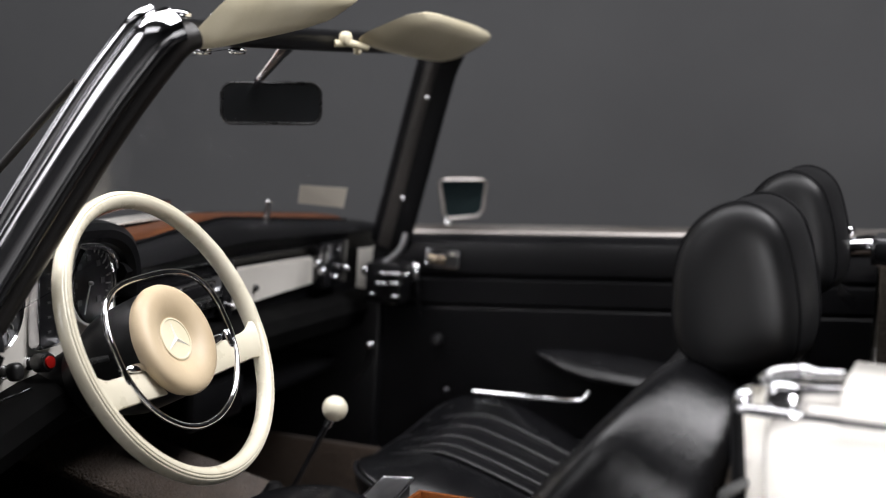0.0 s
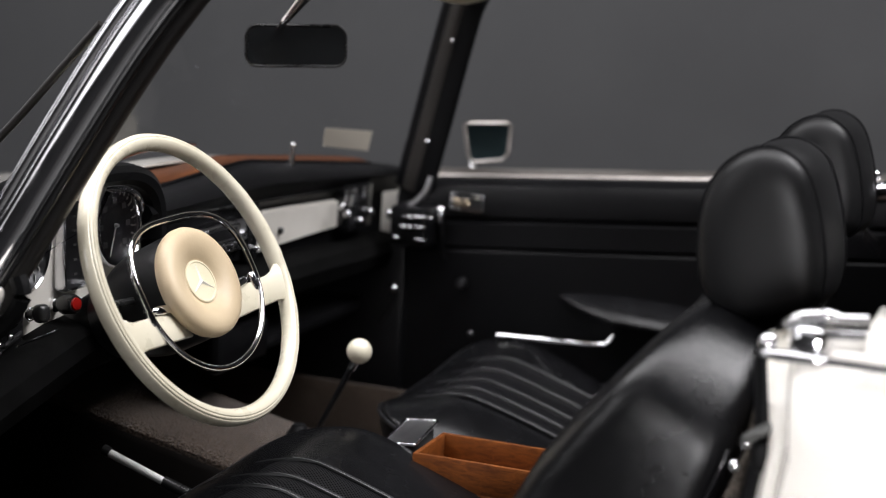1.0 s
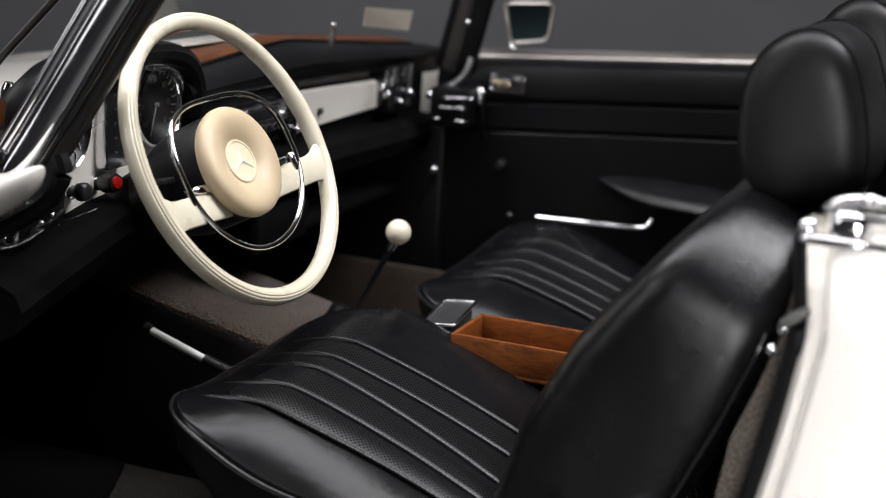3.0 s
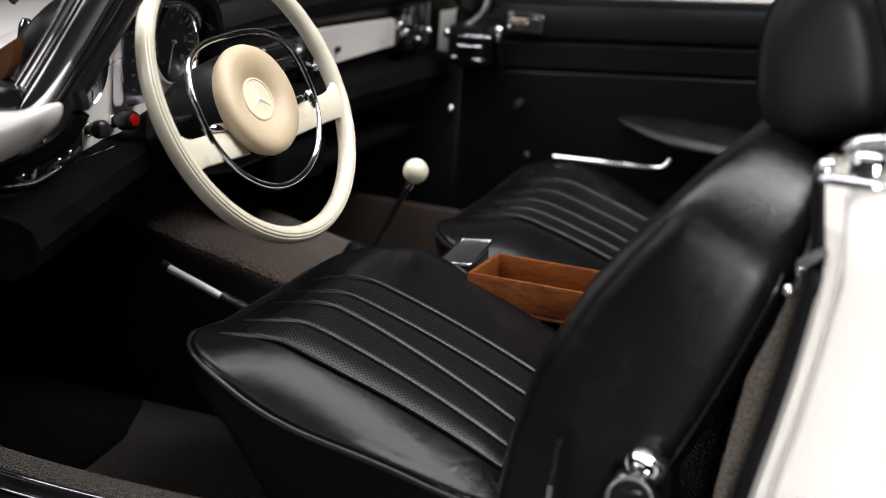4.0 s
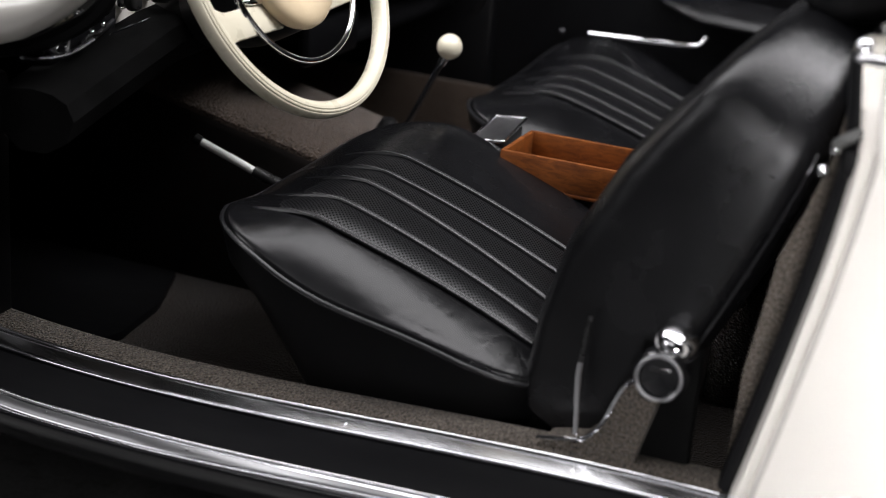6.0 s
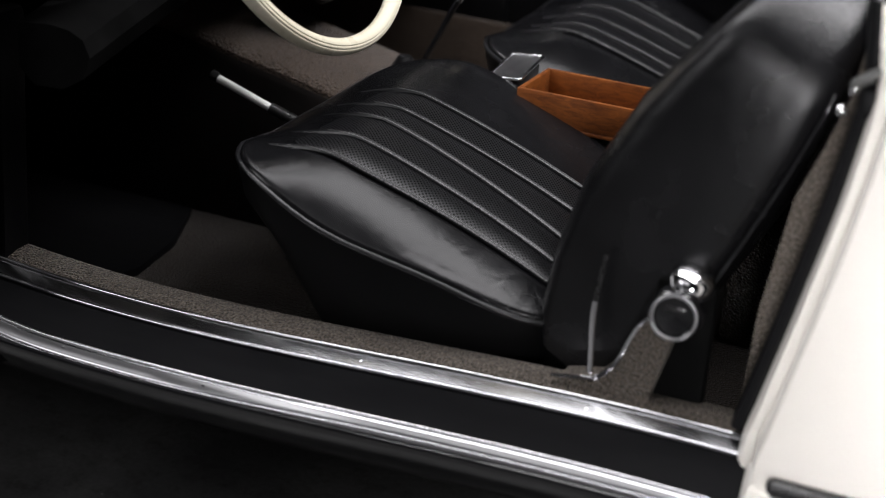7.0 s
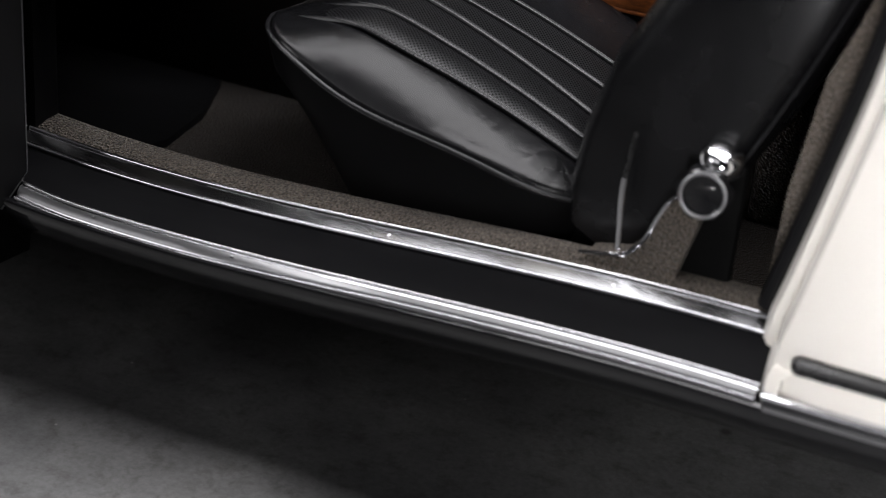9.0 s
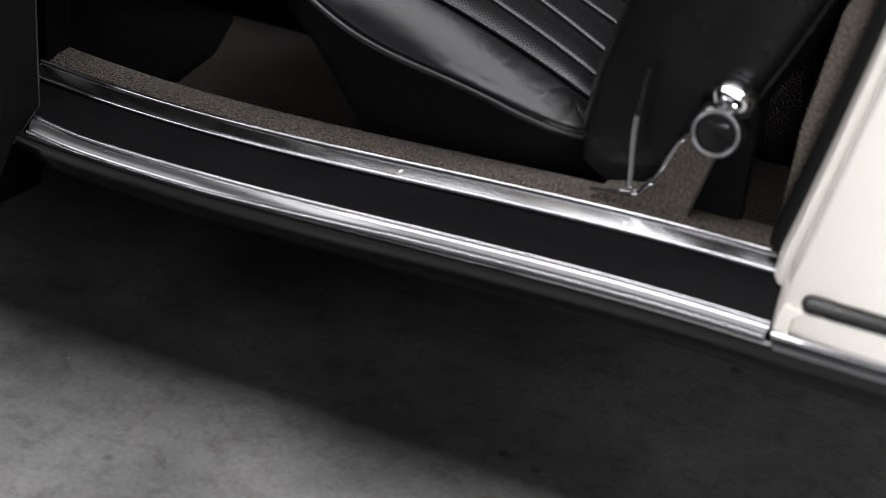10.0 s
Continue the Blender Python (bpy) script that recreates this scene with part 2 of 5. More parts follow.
def carpet_material(name, dark, light):
    m = material(name, light, 0.95, spec=0.1)
    r = mottled(m, 330, dark, light, detail=2.5, low=0.37, high=0.63)
    c = coords(m)
    n = node(m, "ShaderNodeTexNoise", Scale=5.0, Detail=4.0)
    wire(m, c, 0, n, "Vector")
    mix = m.node_tree.nodes.new("ShaderNodeMix")
    mix.data_type, mix.blend_type = "RGBA", "MULTIPLY"
    mix.inputs["Factor"].default_value = 0.5
    g = m.node_tree.nodes.new("ShaderNodeValToRGB")
    g.color_ramp.elements[0].color = (0.45, 0.43, 0.42, 1)
    g.color_ramp.elements[0].position, g.color_ramp.elements[1].position = 0.35, 0.65
    wire(m, n, "Fac", g, "Fac")
    wire(m, r, "Color", mix, "A")
    wire(m, g, "Color", mix, "B")
    wire(m, mix, "Result", principled(m), "Base Color")
    v = node(m, "ShaderNodeTexVoronoi", Scale=300.0)
    wire(m, c, 0, v, "Vector")
    b = node(m, "ShaderNodeBump", Strength=1.0, Distance=0.005)
    wire(m, v, "Distance", b, "Height")
    wire(m, b, "Normal", principled(m), "Normal")
    principled(m).inputs["Sheen Weight"].default_value = 0.12
    return m


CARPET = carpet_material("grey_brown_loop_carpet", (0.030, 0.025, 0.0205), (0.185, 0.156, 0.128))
# One velour carpet in two tones: TAN painted as shaded, TUNNEL as lit.
TAN = carpet_material("shaded_brown_carpet", (0.010, 0.0066, 0.0046), (0.029, 0.0205, 0.0155))
TUNNEL = carpet_material("lit_brown_carpet", (0.034, 0.023, 0.0165), (0.100, 0.073, 0.055))
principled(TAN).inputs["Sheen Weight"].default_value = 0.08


def wood_material(name, dark, light, stretch):
    m = material(name, light, 0.45, coat=0.12, coat_rough=0.2, spec=0.35)
    c = coords(m, stretch)
    n = node(m, "ShaderNodeTexNoise", Scale=14.0, Detail=8.0, Distortion=1.2, Roughness=0.65)
    wire(m, c, 0, n, "Vector")
    r = m.node_tree.nodes.new("ShaderNodeValToRGB")
    r.color_ramp.elements[0].position, r.color_ramp.elements[1].position = 0.32, 0.68
    r.color_ramp.elements[0].color, r.color_ramp.elements[1].color = (*dark, 1), (*light, 1)
    wire(m, n, "Fac", r, "Fac")
    wire(m, r, "Color", principled(m), "Base Color")
    b = node(m, "ShaderNodeBump", Strength=0.15, Distance=0.001)
    wire(m, n, "Fac", b, "Height")
    wire(m, b, "Normal", principled(m), "Normal")
    return m


# Trim metal darkened on its flat faces, in place of what they reflect.
DARKFACE = material("trim_face_dark_reflection", (0.42, 0.42, 0.43), 0.15, 1.0)
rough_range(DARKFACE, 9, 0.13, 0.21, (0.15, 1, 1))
FACE = material("trim_face_grey_reflection", (0.23, 0.23, 0.235), 0.36, 1.0)
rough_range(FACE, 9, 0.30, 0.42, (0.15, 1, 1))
WOOD = wood_material("oiled_walnut", (0.075, 0.0190, 0.0036), (0.225, 0.066, 0.0112), (2.2, 6, 8))
VENEER = wood_material("varnished_dash_wood", (0.045, 0.012, 0.0035), (0.125, 0.042, 0.0135), (9, 0.5, 14))

CONCRETE = material("dark_concrete", (0.12, 0.12, 0.118), 0.55)
_m = mottled(CONCRETE, 2.6, (0.095, 0.095, 0.096), (0.27, 0.268, 0.265), detail=9.0, low=0.32, high=0.68)
grain(CONCRETE, 60, 0.12, 0.003, detail=6.0, second=(5, 1.0))
rough_range(CONCRETE, 6, 0.35, 0.65)
_c = coords(CONCRETE)
_last = _m


def spots(kind, scale, low, high, dark, light, last):
    """Multiply spots of their own shape over the concrete's tone."""
    if kind == "noise":
        n = node(CONCRETE, "ShaderNodeTexNoise", Scale=scale, Detail=8.0, Roughness=0.7)
        out = "Fac"
    else:
        n = node(CONCRETE, "ShaderNodeTexVoronoi", Scale=scale)
        out = "Distance"
    wire(CONCRETE, _c, 0, n, "Vector")
    r = CONCRETE.node_tree.nodes.new("ShaderNodeValToRGB")
    r.color_ramp.elements[0].position, r.color_ramp.elements[1].position = low, high
    r.color_ramp.elements[0].color, r.color_ramp.elements[1].color = (*dark, 1), (*light, 1)
    wire(CONCRETE, n, out, r, "Fac")
    x = CONCRETE.node_tree.nodes.new("ShaderNodeMix")
    x.data_type, x.blend_type = "RGBA", "MULTIPLY"
    x.inputs["Factor"].default_value = 1.0
    wire(CONCRETE, last, "Color" if last is _m else "Result", x, "A")
    wire(CONCRETE, r, "Color", x, "B")
    return x


_last = spots("noise", 26.0, 0.32, 0.50, (0.60, 0.58, 0.56), (1, 1, 1), _last)
_last = spots("noise", 110.0, 0.34, 0.62, (0.72, 0.72, 0.71), (1.0, 1.0, 1.0), _last)
_last = spots("cells", 7.0, 0.03, 0.08, (0.35, 0.33, 0.32), (1, 1, 1), _last)
_last = spots("cells", 11.0, 0.012, 0.03, (2.6, 2.55, 2.5), (1, 1, 1), _last)
wire(CONCRETE, _last, "Result", principled(CONCRETE), "Base Color")
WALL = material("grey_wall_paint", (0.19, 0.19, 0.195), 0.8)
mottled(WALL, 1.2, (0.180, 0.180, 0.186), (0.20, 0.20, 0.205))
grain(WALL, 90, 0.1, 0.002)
# For the unseen walls and ceiling: dark, so leather and chrome reflect little.
DARKWALL = material("unseen_wall_dark", (0.08, 0.08, 0.083), 0.8)
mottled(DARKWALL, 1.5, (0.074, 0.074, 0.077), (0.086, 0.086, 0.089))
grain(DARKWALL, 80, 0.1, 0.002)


# ---- mesh helpers ----
def part(name, bm, mat, parent=None, label="", smooth=True, bevel=0.0, seg=2, sharp=38):
    me = bpy.data.meshes.new(name)
    if bevel:
        edges = [e for e in bm.edges if len(e.link_faces) == 2 and e.calc_face_angle(0) > 0.6]
        bmesh.ops.bevel(bm, geom=edges, offset=bevel, segments=seg, affect="EDGES", profile=0.5, clamp_overlap=True)
    bmesh.ops.recalc_face_normals(bm, faces=bm.faces[:])
    bm.to_mesh(me)
    bm.free()
    me.materials.append(mat)
    if smooth:
        me.shade_smooth()
        me.set_sharp_from_angle(angle=radians(sharp))
    ob = new(name, me)
    if parent:
        ob.parent = parent
    if label:
        ob["label"] = label
    return ob


def empty(name, at=(0, 0, 0), parent=None):
    ob = new(name)
    ob.location = at
    ob.empty_display_size = 0.1
    if parent:
        ob.parent = parent
    return ob


def loft(rings, closed=True, caps=True, loop=False):
    """Skin over rings of points; closed: each ring is a loop; loop: the last ring joins the first."""
    bm = bmesh.new()
    rows = [[bm.verts.new(p) for p in ring] for ring in rings]
    n = len(rows[0])
    pairs = list(zip(rows, rows[1:])) + ([(rows[-1], rows[0])] if loop else [])
    for a, b in pairs:
        for i in range(n if closed else n - 1):
            j = (i + 1) % n
            bm.faces.new((a[i], a[j], b[j], b[i]))
    if caps and closed and not loop:
        bm.faces.new(rows[0][::-1])
        bm.faces.new(rows[-1])
    return bm


def smooth_line(points, n=6, closed=False):
    """Catmull-Rom through the points."""
    p = [Vector(q) for q in points]
    out = []
    m = len(p)
    for i in range(m if closed else m - 1):
        a = p[(i - 1) % m] if closed or i else p[0]
        b, c = p[i], p[(i + 1) % m]
        d = p[(i + 2) % m] if closed or i + 2 < m else p[-1]
        for k in range(n):
            t = k / n
            out.append(0.5 * ((2 * b) + (c - a) * t + (2 * a - 5 * b + 4 * c - d) * t * t + (3 * b - a - 3 * c + d) * t ** 3))
    if not closed:
        out.append(p[-1])
    return out


def tube(points, r, sides=10, closed=False, flat=1.0, up=(0, 0, 1)):
    """A round or flattened bar along points; r is one radius or one for each point."""
    p = [Vector(q) for q in points]
    m = len(p)
    rings = []
    for i in range(m):
        a = p[(i - 1) % m] if closed or i else p[0]
        b = p[(i + 1) % m] if closed or i + 1 < m else p[-1]
        t = (b - a).normalized()
        side = t.cross(Vector(up))
        side = side.normalized() if side.length > 1e-4 else Vector((1, 0, 0))
        over = side.cross(t)
        rad = r if isinstance(r, (int, float)) else r[i]
        rings.append([p[i] + rad * (math.cos(k * math.tau / sides) * side + flat * math.sin(k * math.tau / sides) * over) for k in range(sides)])
    return loft(rings, loop=closed)


def box(x0, x1, y0, y1, z0, z1):
    bm = bmesh.new()
    bmesh.ops.create_cube(bm, size=1)
    for v in bm.verts:
        v.co = Vector(((x0 + x1) / 2 + v.co.x * (x1 - x0), (y0 + y1) / 2 + v.co.y * (y1 - y0), (z0 + z1) / 2 + v.co.z * (z1 - z0)))
    return bm


def moved(bm, m):
    bmesh.ops.transform(bm, matrix=m, verts=bm.verts[:])
    return bm


def joined(*bms):
    out = bmesh.new()
    for b in bms:
        me = bpy.data.meshes.new("tmp")
        b.to_mesh(me)
        b.free()
        out.from_mesh(me)
        bpy.data.meshes.remove(me)
    return out


def revolve(profile, sides=32):
    """Turn (radius, height) pairs round z."""
    rings = [[(r * math.cos(k * math.tau / sides), r * math.sin(k * math.tau / sides), h) for k in range(sides)] for r, h in profile]
    return loft(rings)


def superpad(sx, sy, sz, e1=2.6, e2=2.6, nu=36, nv=20):
    """A cushion: a superellipsoid with half sizes sx, sy, sz."""
    def p(c, e):
        return math.copysign(abs(c) ** (2 / e), c)
    rings = []
    for j in range(nv + 1):
        b = -math.pi / 2 + math.pi * (j + 0.02) / (nv + 0.04)
        rings.append([(sx * p(math.cos(b), e1) * p(math.cos(a), e2), sy * p(math.cos(b), e1) * p(math.sin(a), e2), sz * p(math.sin(b), e1))
                      for a in (k * math.tau / nu for k in range(nu))])
    return loft(rings)


def prism(outline, axis, a, b):
    """A flat outline of (u, v) pairs pushed from a to b along an axis: x takes (y, z), y takes (x, z), z takes (x, y)."""
    def at(u, v, w):
        return {"x": (w, u, v), "y": (u, w, v), "z": (u, v, w)}[axis]
    return loft([[at(u, v, a) for u, v in outline], [at(u, v, b) for u, v in outline]])


def rounded(w, h, r, n=5):
    """Outline of a rounded rectangle centred at 0."""
    r = min(r, w / 2 - 1e-4, h / 2 - 1e-4)
    out = []
    for cx, cy, a0 in ((w / 2 - r, h / 2 - r, 0), (-w / 2 + r, h / 2 - r, 90), (-w / 2 + r, -h / 2 + r, 180), (w / 2 - r, -h / 2 + r, 270)):
        for k in range(n + 1):
            a = radians(a0 + 90 * k / n)
            out.append((cx + r * math.cos(a), cy + r * math.sin(a)))
    return out


def facing(at, ahead, up=(0, 0, 1)):
    """A pose whose z looks along ahead and whose y is near up."""
    z = Vector(ahead).normalized()
    x = Vector(up).cross(z).normalized()
    y = z.cross(x)
    m = Matrix((x, y, z)).transposed().to_4x4()
    m.translation = at
    return m


# ---- the studio ----
part_floor = part("floor", box(-6.0, 7.0, -6.0, 4.3, -0.12, 0.0), CONCRETE, smooth=False)
tagged(part_floor, "dark stained concrete studio floor", "floor", kind="structure")
tagged(part("wall_far", box(-6.15, 7.15, 4.3, 4.45, -0.12, 4.0), WALL, smooth=False), "plain grey painted studio wall", "wall", kind="structure")
tagged(part("wall_near", box(-6.15, 7.15, -6.15, -6.0, -0.12, 4.0), DARKWALL, smooth=False), "unseen studio wall, toned dark to dim reflections", "wall", kind="structure")
tagged(part("wall_front", box(-6.15, -6.0, -6.0, 4.3, -0.12, 4.0), DARKWALL, smooth=False), "unseen studio wall, toned dark to dim reflections", "wall", kind="structure")
tagged(part("wall_rear", box(7.0, 7.15, -6.0, 4.3, -0.12, 4.0), DARKWALL, smooth=False), "unseen studio wall, toned dark to dim reflections", "wall", kind="structure")
tagged(part("ceiling", box(-6.15, 7.15, -6.15, 4.45, 4.0, 4.12), DARKWALL, smooth=False), "unseen studio ceiling, toned dark to dim reflections", "ceiling", kind="structure")

# ---- the car: body ----
car = tagged(empty("car"), "white two-seat convertible with its roof down and the driver's door open", "car")


def spread(f, x0, x1, n):
    return [f(x0 + (x1 - x0) * k / n) for k in range(n + 1)]


def rise(x):
    """The sill sags in its middle and curls up at its front end."""
    return 0.3548 + 0.0263 * x + 0.132 * x * x - 0.147 * x ** 3


def curl(x):
    """The lower trim's own curl at its front end."""
    return rise(x) - 0.0015 - 0.006 * max(0.0, x) + 0.005 * max(0.0, (-0.15 - x) / 0.09) ** 2


def bead(y, z, r, a0, a1, n=13):
    """A half-round edge of a trim, from angle a0 to a1 off the inboard side."""
    return [(y + r * math.cos(radians(a0 + (a1 - a0) * k / n)), z + r * math.sin(radians(a0 + (a1 - a0) * k / n))) for k in range(n + 1)]


def sill_strip(name, profile, mat, x0=-0.30, x1=0.735, label="", n=40, climb=rise, sharp=38):
    rings = spread(lambda x: [(x, y, z + climb(x)) for y, z in profile], x0, x1, n)
    return part(name, loft(rings), mat, car, label, sharp=sharp)


sill_strip("sill_carpet", [(-0.664, -0.09), (-0.664, -0.004), (-0.657, 0.003), (-0.64, 0.007), (-0.618, 0.007), (-0.606, 0.001), (-0.599, -0.028), (-0.600, -0.10)], CARPET, label="grey-brown loop carpet over the door sill")
sill_strip("upper_sill_trim", [(-0.661, -0.006)] + bead(-0.664, 0.0, 0.0032, 20, 190) + [(-0.6672, -0.0018), (-0.6682, -0.0030), (-0.6852, -0.0105)] + bead(-0.689, -0.0102, 0.0035, 60, 220) + [(-0.690, -0.018), (-0.665, -0.020)], ALU, x1=0.727, sharp=16, label="polished metal trim along the top of the sill")
sill_strip("trim_face", [(-0.6672, -0.0022), (-0.6765, -0.0057), (-0.6854, -0.0096), (-0.6852, -0.012), (-0.668, -0.006)], DARKFACE, x1=0.727, label="face of the upper trim, darkened for its reflection")
plate = spread(lambda x: [(x, y, z + rise(x) * (1 - k) + min(curl(x), rise(x) + 0.012) * k) for y, z, k in ((-0.688, -0.014, 0), (-0.696, -0.0135, 0), (-0.740, -0.032, 0.8), (-0.752, -0.036, 1), (-0.752, -0.075, 1), (-0.67, -0.075, 0), (-0.67, -0.025, 0))], -0.30, 0.735, 40)
part("sill_plate", loft(plate), RUBBER, car, "black rubber sill plate")


def lower_strip(name, profile, mat, label):
    """A length of the lower trim, whose face is wider towards the front."""
    def ring(x):
        drop = 0.006 * min(1.0, max(0.0, (0.30 - x) / 0.30))
        return [(x, y, z + curl(x) - drop * min(1.0, max(0.0, (-0.7575 - y) / 0.007))) for y, z in profile]
    part(name, loft(spread(ring, -0.246, 0.735, 40)), mat, car, label, sharp=16)


lower_strip("lower_sill_trim", [(-0.748, -0.038)] + bead(-0.7515, -0.0335, 0.0026, 20, 190) + [(-0.7542, -0.0360), (-0.7575, -0.0376), (-0.7640, -0.0420), (-0.7660, -0.0424)] + bead(-0.7690, -0.0416, 0.0015, 100, 230) + [(-0.7695, -0.049), (-0.745, -0.066)], ALU, "polished metal trim along the sill's lower edge")
lower_strip("trim_face", [(-0.7566, -0.0362), (-0.7600, -0.0371), (-0.7636, -0.0385), (-0.7644, -0.0397), (-0.7634, -0.0412), (-0.7572, -0.0382)], FACE, "face of the lower trim, greyed for its reflection")
sill_strip("rocker_panel", [(-0.762, -0.050), (-0.7685, -0.0475), (-0.7735, -0.0495), (-0.7752, -0.0535), (-0.7740, -0.0600), (-0.766, -0.074), (-0.752, -0.090), (-0.72, -0.118), (-0.66, -0.142), (-0.56, -0.150), (-0.56, -0.075)], BLACK, x0=-0.262, label="black lacquered rocker panel", climb=lambda x: rise(x) - 0.005 * max(0.0, x))
for _x in (0.075, 0.33, 0.62, -0.13):
    part("rivet", moved(revolve([(0.0001, 0.0012), (0.0018, 0.0008), (0.0026, -0.001)], 10), facing((_x, -0.7605, -0.0372 + curl(_x)), (0, -0.42, 0.9), (1, 0, 0))), FACE, car)
for _x in (0.245, 0.535):
    part("trim_dent", moved(superpad(0.004, 0.0025, 0.0006, 2, 2, 14, 8), facing((_x, -0.6765, -0.0056 + rise(_x)), (0, -0.42, 0.9), (1, 0, 0))), DARKFACE, car, "small dent in the polished trim")
# folded crease at the rear end of the upper trim
part("trim_crease", tube([(0.590, -0.670, rise(0.59) - 0.0025), (0.640, -0.6735, rise(0.64) - 0.0042), (0.690, -0.6840, rise(0.69) - 0.0092)], [0.0006, 0.0014, 0.0007], 8), ALU, car, "crease in the polished trim")


def edge_x(z):
    """The rear edge of the door opening at height z."""
    return float(np.interp(z, [0.27, 0.40, 0.43, 0.53, 0.67, 0.73, 0.82, 0.91], [0.714, 0.715, 0.723, 0.745, 0.774, 0.784, 0.796, 0.785]))


# rear wing, white, with its door post
def wing(side):
    rings = []
    for z in np.linspace(0.342, 0.925, 18):
        a = edge_x(z)
        belly = 0.03 * math.sin(math.pi * min(1.0, (z - 0.2) / 0.8)) - 0.05 * max(0.0, (z - 0.84) / 0.09) ** 2
        o = 0.752 + belly
        outline = [(a, 0.676), (a + 0.002, 0.690), (a + 0.010, o - 0.070), (a + 0.022, o - 0.066), (a + 0.027, o - 0.045), (a + 0.033, o - 0.010), (a + 0.045, o), (a + 0.10, o + 0.005), (1.10, o + 0.015), (1.75, o - 0.02), (1.75, 0.60), (1.10, 0.60), (a + 0.03, 0.62)]
        rings.append([(x, side * y, z) for x, y in outline])
    return loft(rings)


part("rear_wing", wing(-1), PAINT, car, "white painted rear wing with the door post", bevel=0.003)
part("rear_wing", wing(1), PAINT, car, "white painted rear wing", bevel=0.003)
# lower body below the wing, dark
sill_strip("rear_valance", [(-0.762, -0.050), (-0.7685, -0.0475), (-0.7735, -0.0495), (-0.7752, -0.0535), (-0.7740, -0.0600), (-0.766, -0.074), (-0.752, -0.090), (-0.72, -0.118), (-0.66, -0.142), (-0.56, -0.150), (-0.56, -0.06)], BLACK, x0=0.735, x1=1.7, label="black panel below the wing", climb=lambda x: rise(0.735) - 0.0037)
# white closing piece at the foot of the post and its seam
part("post_foot", loft([[(x + 0.002 * k, y, z) for x, y in ((0.722, -0.668), (0.729, -0.700), (0.737, -0.752), (0.744, -0.772), (0.760, -0.779), (0.775, -0.66))] for k, z in ((0, 0.338), (0, 0.350), (1, 0.376), (5, 0.386))]), PAINT, car, "white painted foot of the door post", bevel=0.003)
part("post_seam", tube([(0.7480, -0.7715, 0.374), (0.7500, -0.7700, 0.384), (0.7560, -0.7640, 0.389)], [0.0008, 0.0017, 0.0008], 8), PAINT, car, "painted weld seam at the post's foot")
part("wing_trim", loft([[(x + 0.006 * (0.357 - z) / 0.017, y, z) for y, z in [(-0.776, 0.357), (-0.7815, 0.3572), (-0.7850, 0.3550), (-0.7862, 0.3535), (-0.7885, 0.3500), (-0.7900, 0.3450), (-0.7890, 0.3400), (-0.784, 0.337), (-0.770, 0.337)]] for x in (0.7445, 1.2, 1.7)]), ALU, car, "polished metal strip along the wing's lower edge", bevel=0.0006)
strip_rings = []
for _x, _k in ((0.7700, 0.35), (0.7725, 0.75), (0.778, 1.0), (1.2, 1.0), (1.7, 1.0)):
    strip_rings.append([(_x, -0.782 - 0.016 * _k * u, 0.4030 + 0.0095 * _k * w + 0.006 * (_x - 0.77)) for u, w in ((0.0, 1.0), (0.55, 0.95), (0.9, 0.55), (1.0, 0.0), (0.9, -0.55), (0.55, -0.95), (0.0, -1.0))])
part("rubbing_strip", loft(strip_rings), PLASTIC, car, "black rubber rubbing strip on the wing")
# seal along the rear edge of the opening
part("door_seal", tube(smooth_line([(edge_x(z) - 0.004, -0.668, z) for z in (0.40, 0.5, 0.6, 0.7, 0.8, 0.9)], 4), 0.011, 8), SEAL, car, "black rubber door seal")
part("door_seal", tube(smooth_line([(edge_x(z) - 0.002, -0.650, z) for z in (0.40, 0.5, 0.6, 0.7, 0.8, 0.9)], 4), 0.016, 8), SEAL, car, "black rubber door seal")
# striker on the post
striker = empty("striker", (0.787, -0.686, 0.81), car)
part("striker_plate", moved(superpad(0.019, 0.009, 0.0055, 3.2, 3.0, 24, 12), pose(-0.001, -0.002, 0.013, 0, -36, 0)), GREYMETAL, striker, "grey metal tongue of the striker")
part("striker_block", moved(superpad(0.012, 0.010, 0.016, 3.4, 3.2, 24, 14), pose(0.006, 0.002, -0.012)), SEAL, striker, "black striker block")
part("striker_base", box(0.014, 0.026, -0.010, 0.014, -0.050, 0.010), GREYMETAL, striker, "grey metal striker plate", bevel=0.003)

# deck behind the seats with chrome strips and the roof's latch
for _s in (-1, 1):
    part("rear_deck", loft([[(x, _s * y, z) for y, z in ((0.745, 0.885), (0.742, 0.925), (0.732, 0.943), (0.70, 0.951), (0.61, 0.952), (0.592, 0.945), (0.588, 0.885))] for x in (0.886, 1.75)], closed=True), PAINT, car, "white painted deck beside the folded roof", bevel=0.006)
part("roof_stack", loft([[(x, y, z) for y, z in ((-0.585, 0.84), (-0.580, 0.915), (-0.55, 0.932), (0.55, 0.932), (0.580, 0.915), (0.585, 0.84))] for x in (0.915, 1.16)]), VINYL, car, "black vinyl cover over the folded roof", bevel=0.01)
part("boot_lid", loft([[(x, y, z) for y, z in ((-0.584, 0.84), (-0.584, z1 - 0.008), (-0.57, z1), (0.57, z1), (0.584, z1 - 0.008), (0.584, 0.84))] for x, z1 in ((1.165, 0.938), (1.18, 0.946), (1.5, 0.949), (1.74, 0.944))]), PAINT, car, "white painted boot lid behind the folded roof", bevel=0.003)
latch = empty("roof_latch", (0.832, -0.715, 0.936), car)
part("latch_body", moved(superpad(0.020, 0.016, 0.021, 3, 3, 28, 16), pose(0.0, 0.0, -0.012)), CHROME, latch, "chrome latch body")
